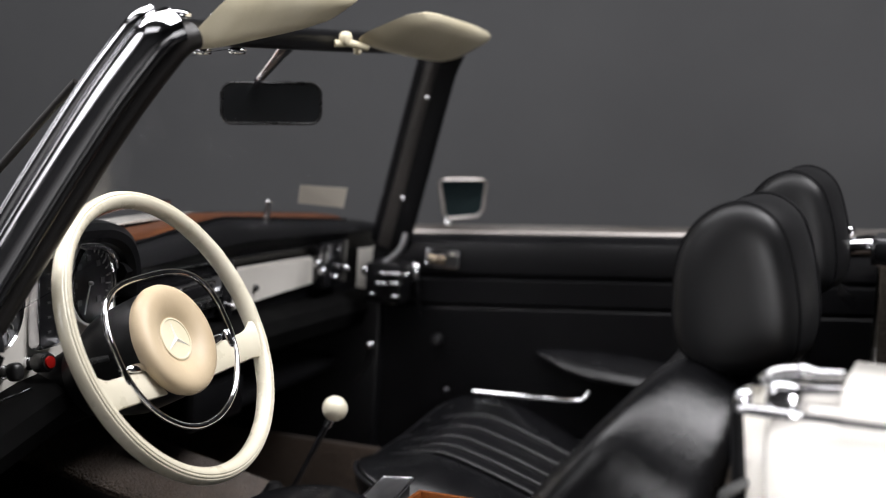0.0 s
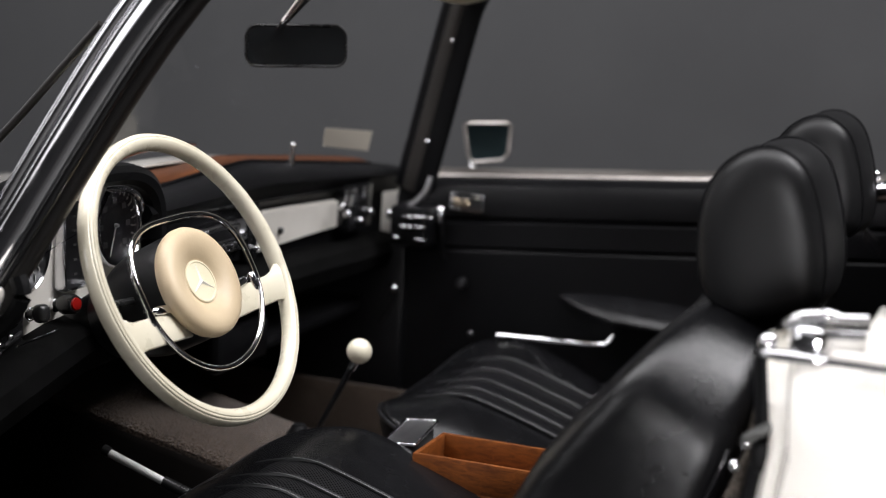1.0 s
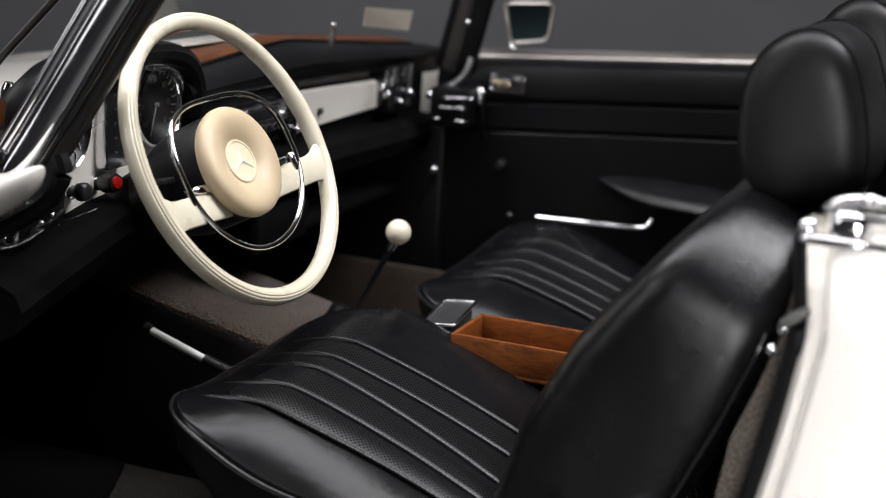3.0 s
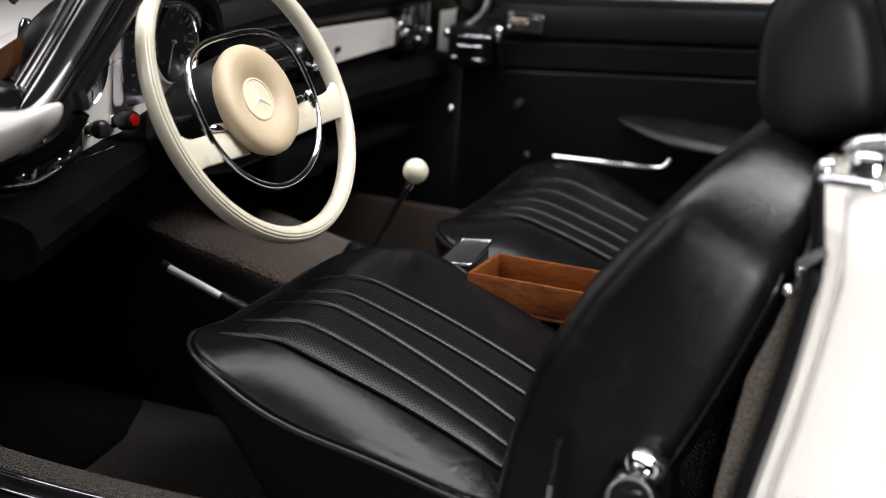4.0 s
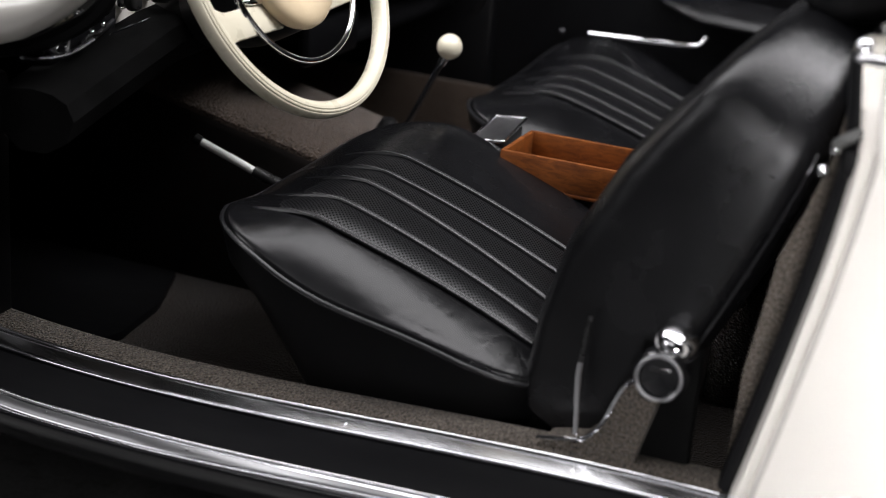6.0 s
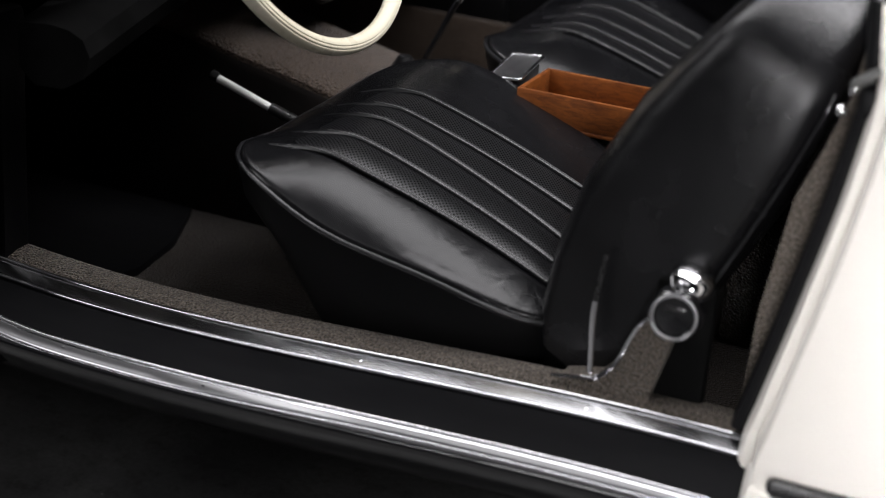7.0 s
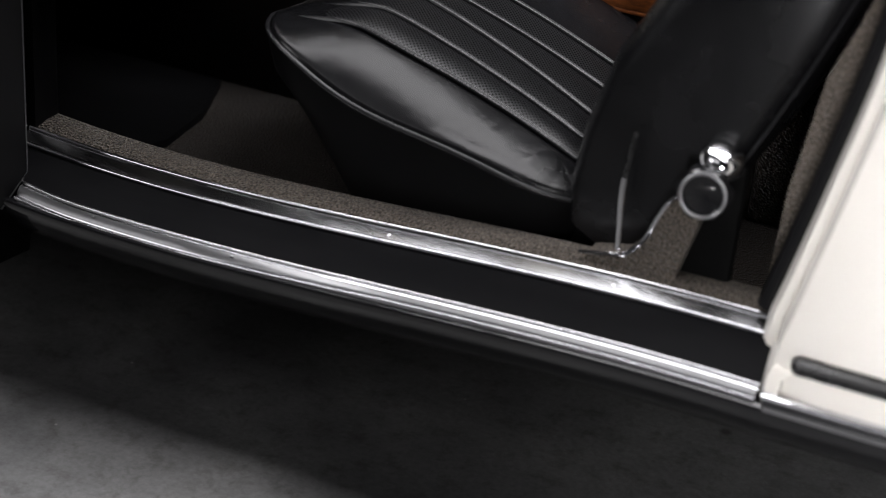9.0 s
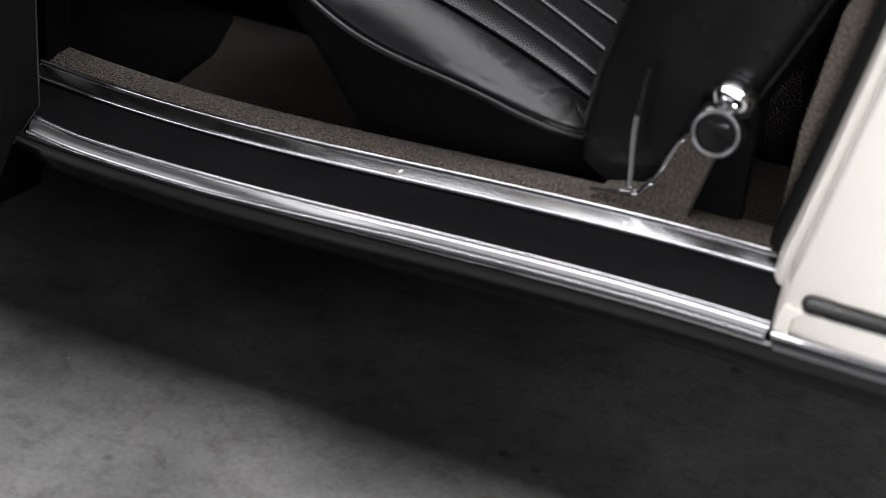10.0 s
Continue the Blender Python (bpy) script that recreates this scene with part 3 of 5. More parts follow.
part("latch_lip", moved(superpad(0.034, 0.007, 0.0055, 3, 3, 20, 10), pose(-0.012, -0.016, -0.022)), CHROME, latch, "chrome lip")
part("latch_hook", tube(smooth_line([(-0.024, 0.004, 0.004), (-0.012, 0.002, 0.014), (0.012, 0.0, 0.019), (0.024, 0.0, 0.018)], 5), 0.0065, 10), SATIN, latch, "chrome hook")
for _h, _r in ((0.016, 0.0052), (0.0, 0.0060)):
    part("latch_rail", tube([(0.008, 0.002, _h), (0.052, 0.002, _h + 0.004)], _r, 10), CHROME, latch, "chrome guide rail")
part("latch_pin", moved(superpad(0.0075, 0.0075, 0.007, 2.2, 2.2, 16, 10), pose(0.014, -0.002, 0.020)), CHROME, latch, "chrome pin")
part("deck_strip", box(0.852, 1.4, -0.7525, -0.7455, 0.9145, 0.9215), CHROME, car, "chrome strip on the deck's edge", bevel=0.002)
part("post_cap", moved(superpad(0.010, 0.012, 0.012, 2.4, 2.4, 16, 10), pose(0.790, -0.705, 0.918)), CHROME, car, "chrome cap on the door post")
part("roof_latch", joined(tube([(0.735, 0.52, 0.930), (0.79, 0.52, 0.940), (0.802, 0.52, 0.940)], [0.016, 0.020, 0.020], 12), box(0.80, 0.90, 0.46, 0.56, 0.915, 0.962), moved(superpad(0.014, 0.012, 0.009), pose(0.752, 0.52, 0.964))), CHROME, car, "chrome latch of the folding roof", bevel=0.004)
part("roof_cover", box(0.803, 1.1, 0.44, 0.60, 0.925, 0.957), VINYL, car, "black vinyl cover of the folded roof", bevel=0.01)
part("strap_hook", loft([[(0.748 + 0.03 * k, 0.52 + a, 0.865 - 0.026 * k + b) for a, b in ((-0.01, 0.008 + 0.004 * (1 - k)), (0.01, 0.008 + 0.004 * (1 - k)), (0.01, -0.010), (-0.01, -0.010))] for k in (0, 1)]), CHROME, car, "small chrome hook", bevel=0.002)

# inner rear quarters and bulkhead
part("quarter_lining", loft([[(x, y, z) for x, z in ((0.69, 0.27), (1.0, 0.27), (1.0, 0.52), (0.700, 0.52))] for y in (-0.612, -0.540)]), CARPET, car, "grey-brown carpet low on the inner wing", bevel=0.006)
part("quarter_carpet", loft([[(x, y, z) for x, z in ((0.700, 0.52), (1.0, 0.52), (1.0, 0.86), (0.772, 0.86), (0.760, 0.775), (0.743, 0.7215), (0.720, 0.659))] for y in (-0.612, -0.540)]), CARPET, car, "grey-brown carpet on the inner wing", bevel=0.006)
part("quarter_carpet", loft([[(x, 0.60, z) for x, z in ((0.60, 0.30), (1.1, 0.30), (1.1, 0.915), (0.805, 0.915), (0.815, 0.70))], [(x, 0.655, z) for x, z in ((0.60, 0.30), (1.1, 0.30), (1.1, 0.915), (0.805, 0.915), (0.815, 0.70))]]), CARPET, car, "grey-brown carpet on the inner wing", bevel=0.01)
part("rear_divider", box(0.56, 1.0, -0.165, -0.125, 0.262, 0.80), TAN, car, "carpeted side of the rear compartment, in the shaded brown tone", bevel=0.012)
part("bulkhead", box(1.0, 1.04, -0.65, 0.65, 0.24, 0.93), VINYL, car, "black vinyl bulkhead behind the seats", bevel=0.01)
part("floor_pan", box(-1.05, 1.0, -0.60, 0.66, 0.225, 0.262), TAN, car, "carpeted floor in the shaded brown tone")
part("firewall", box(-1.06, -0.98, -0.66, 0.66, 0.24, 0.72), VINYL, car, "black firewall behind the pedals")
part("footwell_side", box(-0.98, -0.29, -0.665, -0.61, 0.24, 0.70), VINYL, car, "black trim beside the driver's footwell", bevel=0.01)
part("footwell_side", box(-0.95, -0.10, 0.60, 0.66, 0.24, 0.74), VINYL, car, "black trim beside the passenger's footwell", bevel=0.01)
part("kick_carpet", box(-0.90, 0.02, 0.588, 0.600, 0.25, 0.455), TUNNEL, car, "brown carpet low on the footwell's side", bevel=0.003)

# transmission tunnel
def tunnel_z(x):
    return 0.495 + 0.20 * max(0.0, -0.03 - x)


def tunnel_ring(x):
    z = tunnel_z(x)
    return [(x, y, h) for y, h in ((-0.140, 0.255), (-0.138, z - 0.03), (-0.134, z - 0.009), (-0.122, z), (0.110, z), (0.135, z - 0.010), (0.17, z - 0.035), (0.25, z - 0.09), (0.29, z - 0.14), (0.31, 0.255))]


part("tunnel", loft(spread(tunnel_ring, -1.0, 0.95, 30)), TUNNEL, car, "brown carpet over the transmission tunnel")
# Added sheet over the carpet, dark as the side lies in shade.
part("tunnel_side", loft(spread(lambda x: [(x, -h, z) for h, z in ((0.138, 0.262), (0.138, tunnel_z(x) - 0.016), (0.1415, tunnel_z(x) - 0.014), (0.146, tunnel_z(x) - 0.024), (0.147, 0.262))], -0.99, 0.94, 24)), SIDESHADE, car, "brown-black sheet that gives the shade on the tunnel's side")

# open door post at the front of the opening
front_rings = []
for _z, _x, _y, _o in ((0.20, -0.292, -0.795, -0.300), (0.296, -0.263, -0.776, -0.275), (0.335, -0.2435, -0.7525, -0.262), (0.350, -0.2400, -0.7500, -0.262), (0.5, -0.2400, -0.7500, -0.262), (0.74, -0.2400, -0.7500, -0.262)):
    front_rings.append([(-0.312, -0.655, _z), (-0.280, -0.700, _z), (_x, _y, _z), (_o, -0.797, _z), (-0.36, -0.805, _z), (-0.40, -0.66, _z)])
part("front_post", loft(front_rings), HUBBLACK, car, "black painted front door post", bevel=0.002)
part("post_edge", tube([(-0.2620, -0.7765, 0.2955), (-0.2530, -0.7650, 0.3150), (-0.2390, -0.7505, 0.345), (-0.2390, -0.7500, 0.36), (-0.2390, -0.7500, 0.74)], [0.0015, 0.0012, 0.0005, 0.0006, 0.0005], 8), LID, car, "thin bright edge of the door post")
part("trim_end", box(-0.3040, -0.3015, -0.691, -0.661, rise(-0.3) - 0.012, rise(-0.3) + 0.003), ALU, car, "folded front end of the upper trim", bevel=0.0006)
part("hinge_bolt", moved(superpad(0.012, 0.012, 0.012), pose(-0.292, -0.745, 0.45)), STEEL, car, "steel hinge bolt")

# scuttle and bonnet, white
def bonnet_z(x):
    q = -0.365 - x
    return 0.866 - 0.045 * q - 0.122 * q * q


hood = spread(lambda x: [(x, y, bonnet_z(x) - 0.09 * (abs(y) / 0.72) ** 4 + 0.028 * max(0, 1 - ((abs(y) - 0.60) / 0.14) ** 2)) for y in np.linspace(-0.74, 0.74, 31)], -1.85, -0.365, 14)
hood_low = [[(x, y, z - 0.03) for x, y, z in row[::-1]] for row in hood]
part("bonnet", loft([a + b for a, b in zip(hood, hood_low)]), PAINT, car, "white painted bonnet and front wings")
for _s in (-1, 1):
    part("front_wing_side", loft(spread(lambda x: [(x, _s * 0.735, 0.24), (x, _s * 0.775, 0.24), (x, _s * 0.775, bonnet_z(x) - 0.095), (x, _s * 0.762, bonnet_z(x) - 0.078), (x, _s * 0.735, bonnet_z(x) - 0.074)], -1.85, -0.40, 14)), PAINT, car, "white painted front wing")
part("scuttle", loft([[(x, y, z + 0.006 - 0.10 * (y / 0.66) ** 2) for x, z in ((-0.40, 0.80), (-0.40, 0.905), (-0.36, 0.917), (-0.32, 0.925), (-0.29, 0.923), (-0.29, 0.82))] for y in np.linspace(-0.66, 0.66, 13)]), PAINT, car, "white painted scuttle below the windscreen")
part("wiper", tube(smooth_line([(-0.31, -0.14, 0.938), (-0.30, -0.06, 0.951), (-0.30, 0.04, 0.952), (-0.30, 0.12, 0.948)], 4), 0.005, 8), CHROME, car, "chrome windscreen wiper arm")
spindle = part("wiper_spindle", tube([(-0.333, -0.45, 0.872), (-0.330, -0.45, 0.900), (-0.329, -0.45, 0.908)], [0.010, 0.009, 0.006], 14), CHROME, car, "chrome wiper spindle")
part("spindle_nut", moved(superpad(0.009, 0.009, 0.007, 2.4, 2.6, 18, 10), pose(-0.312, -0.452, 0.900)), CHROME, spindle, "chrome nut")
# foot of the near windscreen pillar: white body corner
foot = []
for _x, _z0, _z1, _w in ((-0.104, 0.852, 0.859, 0.005), (-0.107, 0.842, 0.862, 0.014), (-0.116, 0.828, 0.860, 0.024), (-0.137, 0.809, 0.852, 0.032), (-0.165, 0.790, 0.844, 0.036), (-0.20, 0.770, 0.838, 0.038), (-0.26, 0.748, 0.830, 0.040), (-0.36, 0.735, 0.824, 0.042)):
    foot.append([(_x, -0.700 + _w * math.cos(k * math.tau / 24), (_z0 + _z1) / 2 + (_z1 - _z0) / 2 * math.copysign(abs(math.sin(k * math.tau / 24)) ** 0.8, math.sin(k * math.tau / 24))) for k in range(24)])
part("pillar_foot", loft(foot), PAINT, car, "white painted body corner below the windscreen pillar")
part("pillar_seal", tube(smooth_line([(-0.098, -0.672, 0.872), (-0.092, -0.672, 0.846), (-0.115, -0.672, 0.812), (-0.16, -0.672, 0.780), (-0.22, -0.672, 0.752), (-0.30, -0.672, 0.735)], 5), 0.011, 8), SEAL, car, "black rubber seal under the pillar")


# ---- windscreen ----
def ellipse_path(points, half_a, half_b, ax_a, sides=20, power=2.0):
    """A swept bar with an elliptic section; ax_a names the direction of its first half axis."""
    p = smooth_line(points, 6)
    rings = []
    for i, q in enumerate(p):
        t = (p[min(i + 1, len(p) - 1)] - p[max(i - 1, 0)]).normalized()
        a = Vector(ax_a)
        a = (a - a.dot(t) * t).normalized()
        b = t.cross(a)
        ring = []
        for k in range(sides):
            c, s = math.cos(k * math.tau / sides), math.sin(k * math.tau / sides)
            ring.append(q + half_a * math.copysign(abs(c) ** (2 / power), c) * a + half_b * math.copysign(abs(s) ** (2 / power), s) * b)
        rings.append(ring)
    return loft(rings)


PL = [(-0.200, -0.628, 0.815), (-0.150, -0.612, 0.905), (-0.083, -0.598, 1.025), (-0.010, -0.588, 1.145), (0.036, -0.580, 1.212), (0.053, -0.572, 1.236), (0.062, -0.556, 1.246)]
PR = [(-0.105, 0.640, 0.840), (-0.090, 0.630, 0.890), (-0.062, 0.618, 1.000), (-0.034, 0.605, 1.110), (-0.010, 0.590, 1.190), (0.010, 0.570, 1.224)]


def shifted(points, dx, dy, dz):
    return [(x + dx, y + dy, z + dz) for x, y, z in points]


part("pillar", ellipse_path(PL, 0.024, 0.019, (1, 0, -0.6), sides=32, power=2.2), CHROME, car, "chrome windscreen pillar")
part("pillar_bead", ellipse_path(shifted(PL, -0.0265, -0.005, 0.0145), 0.0085, 0.008, (1, 0, -0.6)), CHROME, car, "chrome outer bead of the windscreen pillar")
part("pillar_bead", ellipse_path(shifted(PL, 0.022, -0.012, -0.012), 0.007, 0.007, (1, 0, -0.6)), BLACK, car, "black bead of the windscreen pillar")
part("pillar_lining", ellipse_path(shifted(PL, 0.020, 0.014, -0.012), 0.018, 0.018, (1, 0, -0.6)), LINING, car, "black lining of the windscreen pillar")
part("screen_rubber", ellipse_path([(-0.315, -0.50, 0.938), (-0.293, -0.50, 0.9614), (-0.250, -0.50, 1.0055), (-0.208, -0.50, 1.049), (-0.167, -0.50, 1.0935), (-0.130, -0.50, 1.1335), (-0.100, -0.50, 1.166)], 0.0055, 0.006, (1, 0, -0.9)), LINING, car, "dark rubber strip along the windscreen")
part("pillar", ellipse_path(PR, 0.020, 0.018, (1, 0, -0.5)), CHROME, car, "chrome windscreen pillar")
part("pillar_lining", ellipse_path(shifted(PR, 0.004, -0.014, 0.0), 0.040, 0.014, (1, 0, -0.25)), VINYL, car, "black vinyl lining of the windscreen pillar")
part("pillar_strip", ellipse_path(shifted(PR, -0.002, -0.027, 0.0), 0.013, 0.004, (1, 0, -0.25)), LINING, car, "grey-black strip inset in the pillar lining")
for _t in (1.127, 0.937):
    _k = (_t - 0.85) / 0.37
    part("screw", moved(superpad(0.005, 0.005, 0.005, 2, 2, 12, 8), pose(-0.090 + 0.083 * _k + 0.008, 0.590 - 0.03 * _k, _t)), CHROME, car)
HEADER = [(0.052, -0.565, 1.236), (0.035, -0.50, 1.238), (0.006, -0.35, 1.234), (-0.010, -0.12, 1.230), (-0.008, 0.12, 1.226), (0.006, 0.38, 1.224), (0.010, 0.52, 1.222), (0.010, 0.568, 1.218)]
part("header_rail", ellipse_path(HEADER, 0.020, 0.016, (1, 0, 0), power=3.0), VINYL, car, "black vinyl header rail of the windscreen")
part("header_trim", ellipse_path(shifted(HEADER, -0.018, 0, 0.010), 0.010, 0.010, (1, 0, 0)), CHROME, car, "chrome outer trim of the header rail")
for _y, _x in ((-0.46, 0.018), (-0.30, -0.004)):
    part("roof_catch", moved(superpad(0.016, 0.011, 0.007), pose(_x, _y, 1.257)), CHROME, car, "chrome roof catch on the header")
for _y, _x in ((-0.40, 0.010), (-0.28, 0.0)):
    part("visor_clip", moved(superpad(0.013, 0.008, 0.005), pose(_x + 0.012, _y, 1.212)), CHROME, car, "chrome visor clip")

# glass between the pillars, a thin bowed sheet
pane = []
for j in range(9):
    k = j / 8
    row = []
    for i in range(25):
        u = i / 24 * 2 - 1
        y = u * (0.60 - 0.045 * k)
        row.append((-0.235 + 0.085 * u * u + k * (0.215 - 0.035 * u * u), y, 0.885 - 0.03 * u * u + k * 0.335))
    pane.append(row)
pane_back = [[(x - 0.004, y, z) for x, y, z in r[::-1]] for r in pane]
glass = part("windscreen", loft([a + b for a, b in zip(pane, pane_back)]), GLASS, car, "clear bowed windscreen glass")
glass.visible_shadow = False

_q = [Vector(v) for v in ((-0.147, 0.306, 0.975), (-0.128, 0.471, 0.959), (-0.142, 0.489, 0.92), (-0.161, 0.329, 0.94))]
part("inspection_sticker", loft([_q, [v + Vector((0.001, -0.0005, 0)) for v in _q]]), material("yellowed_paper", (0.72, 0.66, 0.56), 0.7), car, "small yellowed sticker on the windscreen", smooth=False)
part("aerial", joined(tube([(-0.206, 0.30, 0.905), (-0.203, 0.30, 0.938)], [0.006, 0.004], 10), moved(superpad(0.005, 0.005, 0.005), pose(-0.203, 0.30, 0.940))), CHROME, car, "short chrome stub on the dashboard's edge")


# ---- sun visors ----
def visor(corners, thick, name, label):
    a, b, c, d = (Vector(v) for v in corners)
    n = (b - a).cross(d - a).normalized()
    rings = []
    for j in range(13):
        v = j / 12
        ring = []
        for i in range(33):
            u = i / 32
            p = (a * (1 - u) + b * u) * (1 - v) + (d * (1 - u) + c * u) * v
            cen = (a + b + c + d) / 4
            sq = max(abs(2 * u - 1), abs(2 * v - 1))
            rnd = ((abs(2 * u - 1) ** 4 + abs(2 * v - 1) ** 4) ** 0.25) or 1e-6
            q = cen + (p - cen) * (sq / rnd)
            h = thick * max(0.0, 1 - sq ** 3.2) ** 0.5
            ring.append((q, h))
        rings.append(ring)
    top = [[q + n * h for q, h in r] for r in rings]
    low = [[q - n * h for q, h in r] for r in rings]
    bm = bmesh.new()
    tv = [[bm.verts.new(p) for p in r] for r in top]
    lv = [[bm.verts.new(p) for p in r] for r in low]
    for j in range(12):
        for i in range(32):
            bm.faces.new((tv[j][i], tv[j][i + 1], tv[j + 1][i + 1], tv[j + 1][i]))
            bm.faces.new((lv[j][i], lv[j + 1][i], lv[j + 1][i + 1], lv[j][i + 1]))
    bmesh.ops.remove_doubles(bm, verts=bm.verts[:], dist=1e-5)
    return part(name, bm, VISOR, car, label)


visor([(0.026, 0.055, 1.228), (0.110, 0.156, 1.286), (0.116, 0.556, 1.250), (0.046, 0.483, 1.193)], 0.013, "sun_visor", "cream vinyl sun visor folded up above the header")
visor([(0.043, -0.52, 1.206), (0.092, -0.444, 1.300), (0.082, 0.002, 1.300), (0.036, -0.045, 1.256)], 0.013, "sun_visor", "cream vinyl sun visor folded up above the header")
part("visor_pivot", joined(tube([(0.012, 0.050, 1.224), (0.03, 0.066, 1.226), (0.036, 0.12, 1.220)], 0.006, 10), moved(superpad(0.009, 0.013, 0.012), pose(0.024, 0.064, 1.232)), moved(superpad(0.006, 0.008, 0.008), pose(0.03, 0.10, 1.216))), VISOR, car, "cream pivot of the visor")

# ---- mirrors ----
rear_mirror = empty("rear_view_mirror", (-0.09, 0.05, 1.126), car)
_m = facing((0, 0, 0), (0.54, -0.82, 0.06))
_m = _m @ pose(0, 0, 0, 0, 0, 2)
shell = loft([[(x * s, y * s, z) for x, y in rounded(0.160, 0.066, 0.018)] for s, z in ((0.55, -0.022), (0.85, -0.018), (0.97, -0.009), (1.0, 0.0), (0.97, 0.004))])
part("mirror_case", moved(shell, _m), PLASTIC, rear_mirror, "black mirror case")
part("mirror_glass", moved(loft([[(x, y, z) for x, y in rounded(0.150, 0.057, 0.015)] for z in (0.0042, 0.0055)]), _m), MIRROR, rear_mirror, "silvered mirror glass")
part("mirror_rim", moved(tube([(x, y, 0.004) for x, y in rounded(0.156, 0.063, 0.017)], 0.0024, 8, closed=True, up=(0, 0, 1)), _m), PLASTIC, rear_mirror, "thin black rim")
part("mirror_stem", tube([(0.052, -0.058, 0.094), (0.022, -0.046, 0.064), (-0.010, -0.03, 0.034), (-0.022, -0.016, 0.022)], [0.016, 0.011, 0.007, 0.005], 12, flat=0.6), CHROME, rear_mirror, "chrome stem")

door_mirror = empty("door_mirror", (-0.03, 0.83, 0.92), car)
_m = facing((0, 0, 0), (0.62, -0.78, 0.02))
quad = [(-0.052, 0.036), (-0.040, 0.040), (0.040, 0.042), (0.052, 0.036), (0.048, -0.022), (0.036, -0.036), (-0.026, -0.042), (-0.038, -0.034)]
part("mirror_case", moved(loft([[(x * s, y * s, z) for x, y in quad] for s, z in ((0.5, -0.03), (0.88, -0.02), (0.97, -0.006), (0.97, 0.002), (0.90, 0.003), (0.88, 0.0))]), _m), LID, door_mirror, "chrome mirror case", bevel=0.002)
part("mirror_glass", moved(loft([[(x * 0.90, y * 0.90, z) for x, y in quad] for z in (0.0, 0.003)]), _m), TINT, door_mirror, "dark tinted mirror glass", smooth=False)
part("mirror_rim", moved(tube([(x * 0.94, y * 0.94, 0.004) for x, y in quad], 0.0034, 8, closed=True), _m), DULL, door_mirror, "satin chrome rim")
part("mirror_foot", joined(tube([(-0.028, 0.0, -0.034), (-0.022, -0.01, -0.052), (-0.02, -0.02, -0.066)], [0.008, 0.007, 0.010], 10), moved(superpad(0.02, 0.02, 0.008), pose(-0.02, -0.03, -0.068))), SATIN, door_mirror, "chrome mirror foot")


# ---- passenger door seen from inside ----
def door_z(x):
    return 0.085 * (x + 0.05)


def door_loft(profile, x0, x1, n=16):
    return loft(spread(lambda x: [(x, y, z + door_z(x)) for y, z in profile], x0, x1, n))


part("door_panel", door_loft([(0.66, 0.30), (0.628, 0.31), (0.622, 0.50), (0.624, 0.727), (0.630, 0.733), (0.623, 0.739), (0.623, 0.782), (0.630, 0.788), (0.621, 0.796), (0.619, 0.832), (0.630, 0.853), (0.660, 0.863), (0.70, 0.863), (0.72, 0.85), (0.72, 0.30)], -0.13, 0.80), VINYL, car, "black vinyl door panel with padded upper edge")
part("door_waist_trim", door_loft([(0.697, 0.861), (0.6985, 0.8660), (0.702, 0.8685), (0.706, 0.8670), (0.708, 0.861), (0.697, 0.856)], -0.10, 0.86), DULL, car, "polished metal strip along the door's upper edge")
part("door_waist_trim", door_loft([(0.724, 0.858), (0.7255, 0.8745), (0.7285, 0.8765), (0.7315, 0.8745), (0.735, 0.856)], -0.12, 0.86), DULL, car, "polished metal window channel on the door")
part("door_skin", door_loft([(0.735, 0.30), (0.735, 0.858), (0.752, 0.850), (0.775, 0.70), (0.775, 0.30)], -0.30, 0.80), PAINT, car, "white painted outer door skin")
# inner release, pull lever, winder, vents
release = empty("door_release", (0.012, 0.612, 0.828), car)
part("release_frame", moved(loft([[(x, y, z) for x, y in rounded(0.068, 0.034, 0.005)] for z in (-0.004, 0.004)]), facing((0, 0.004, 0), (0, -1, 0))), CHROME, release, "chrome frame", bevel=0.0015)
part("release_cup", moved(loft([[(x, y, z) for x, y in rounded(0.056, 0.022, 0.004)] for z in (0.0045, 0.006)]), facing((0.004, 0.004, -0.003), (0, -1, 0))), PLASTIC, release)
part("release_tongue", box(-0.026, 0.008, -0.006, 0.0, -0.010, 0.006), material("brass_plated_tongue", (0.6, 0.5, 0.38), 0.25, 1.0), release, "brass-toned release tongue", bevel=0.002)
lever = empty("door_pull", (-0.035, 0.60, 0.80), car)
part("pull_knob", moved(superpad(0.010, 0.010, 0.018, 2.3, 2.3, 20, 12), pose(0, 0, 0, 0, 0, 0)), CHROME, lever, "chrome pull end")
part("pull_strap", tube(smooth_line([(0.0, 0.0, -0.012), (0.002, 0.004, -0.035), (0.005, 0.008, -0.06), (0.010, 0.012, -0.085)], 5), [0.009] * 8 + [0.006] * 8, 10, flat=0.6), VINYL, lever, "black strap")
winder = empty("window_winder", (0.014, 0.605, 0.676), car)
part("winder_hub", moved(revolve([(0.0001, 0.012), (0.008, 0.011), (0.010, 0.004), (0.011, 0.0), (0.011, -0.008)], 20), facing((0, 0, 0), (0, -1, 0))), STEEL, winder, "chrome hub")
knob_r = empty("kick_panel_knob", (-0.113, 0.595, 0.653), car)
part("knob_head", moved(superpad(0.010, 0.010, 0.010, 2, 2, 20, 12), pose(0, -0.01, 0)), CHROME, knob_r, "round chrome knob")
part("knob_arm", tube(smooth_line([(0, 0, -0.008), (-0.01, 0.004, -0.04), (-0.034, 0.008, -0.075)], 4), 0.005, 8), STEEL, knob_r)
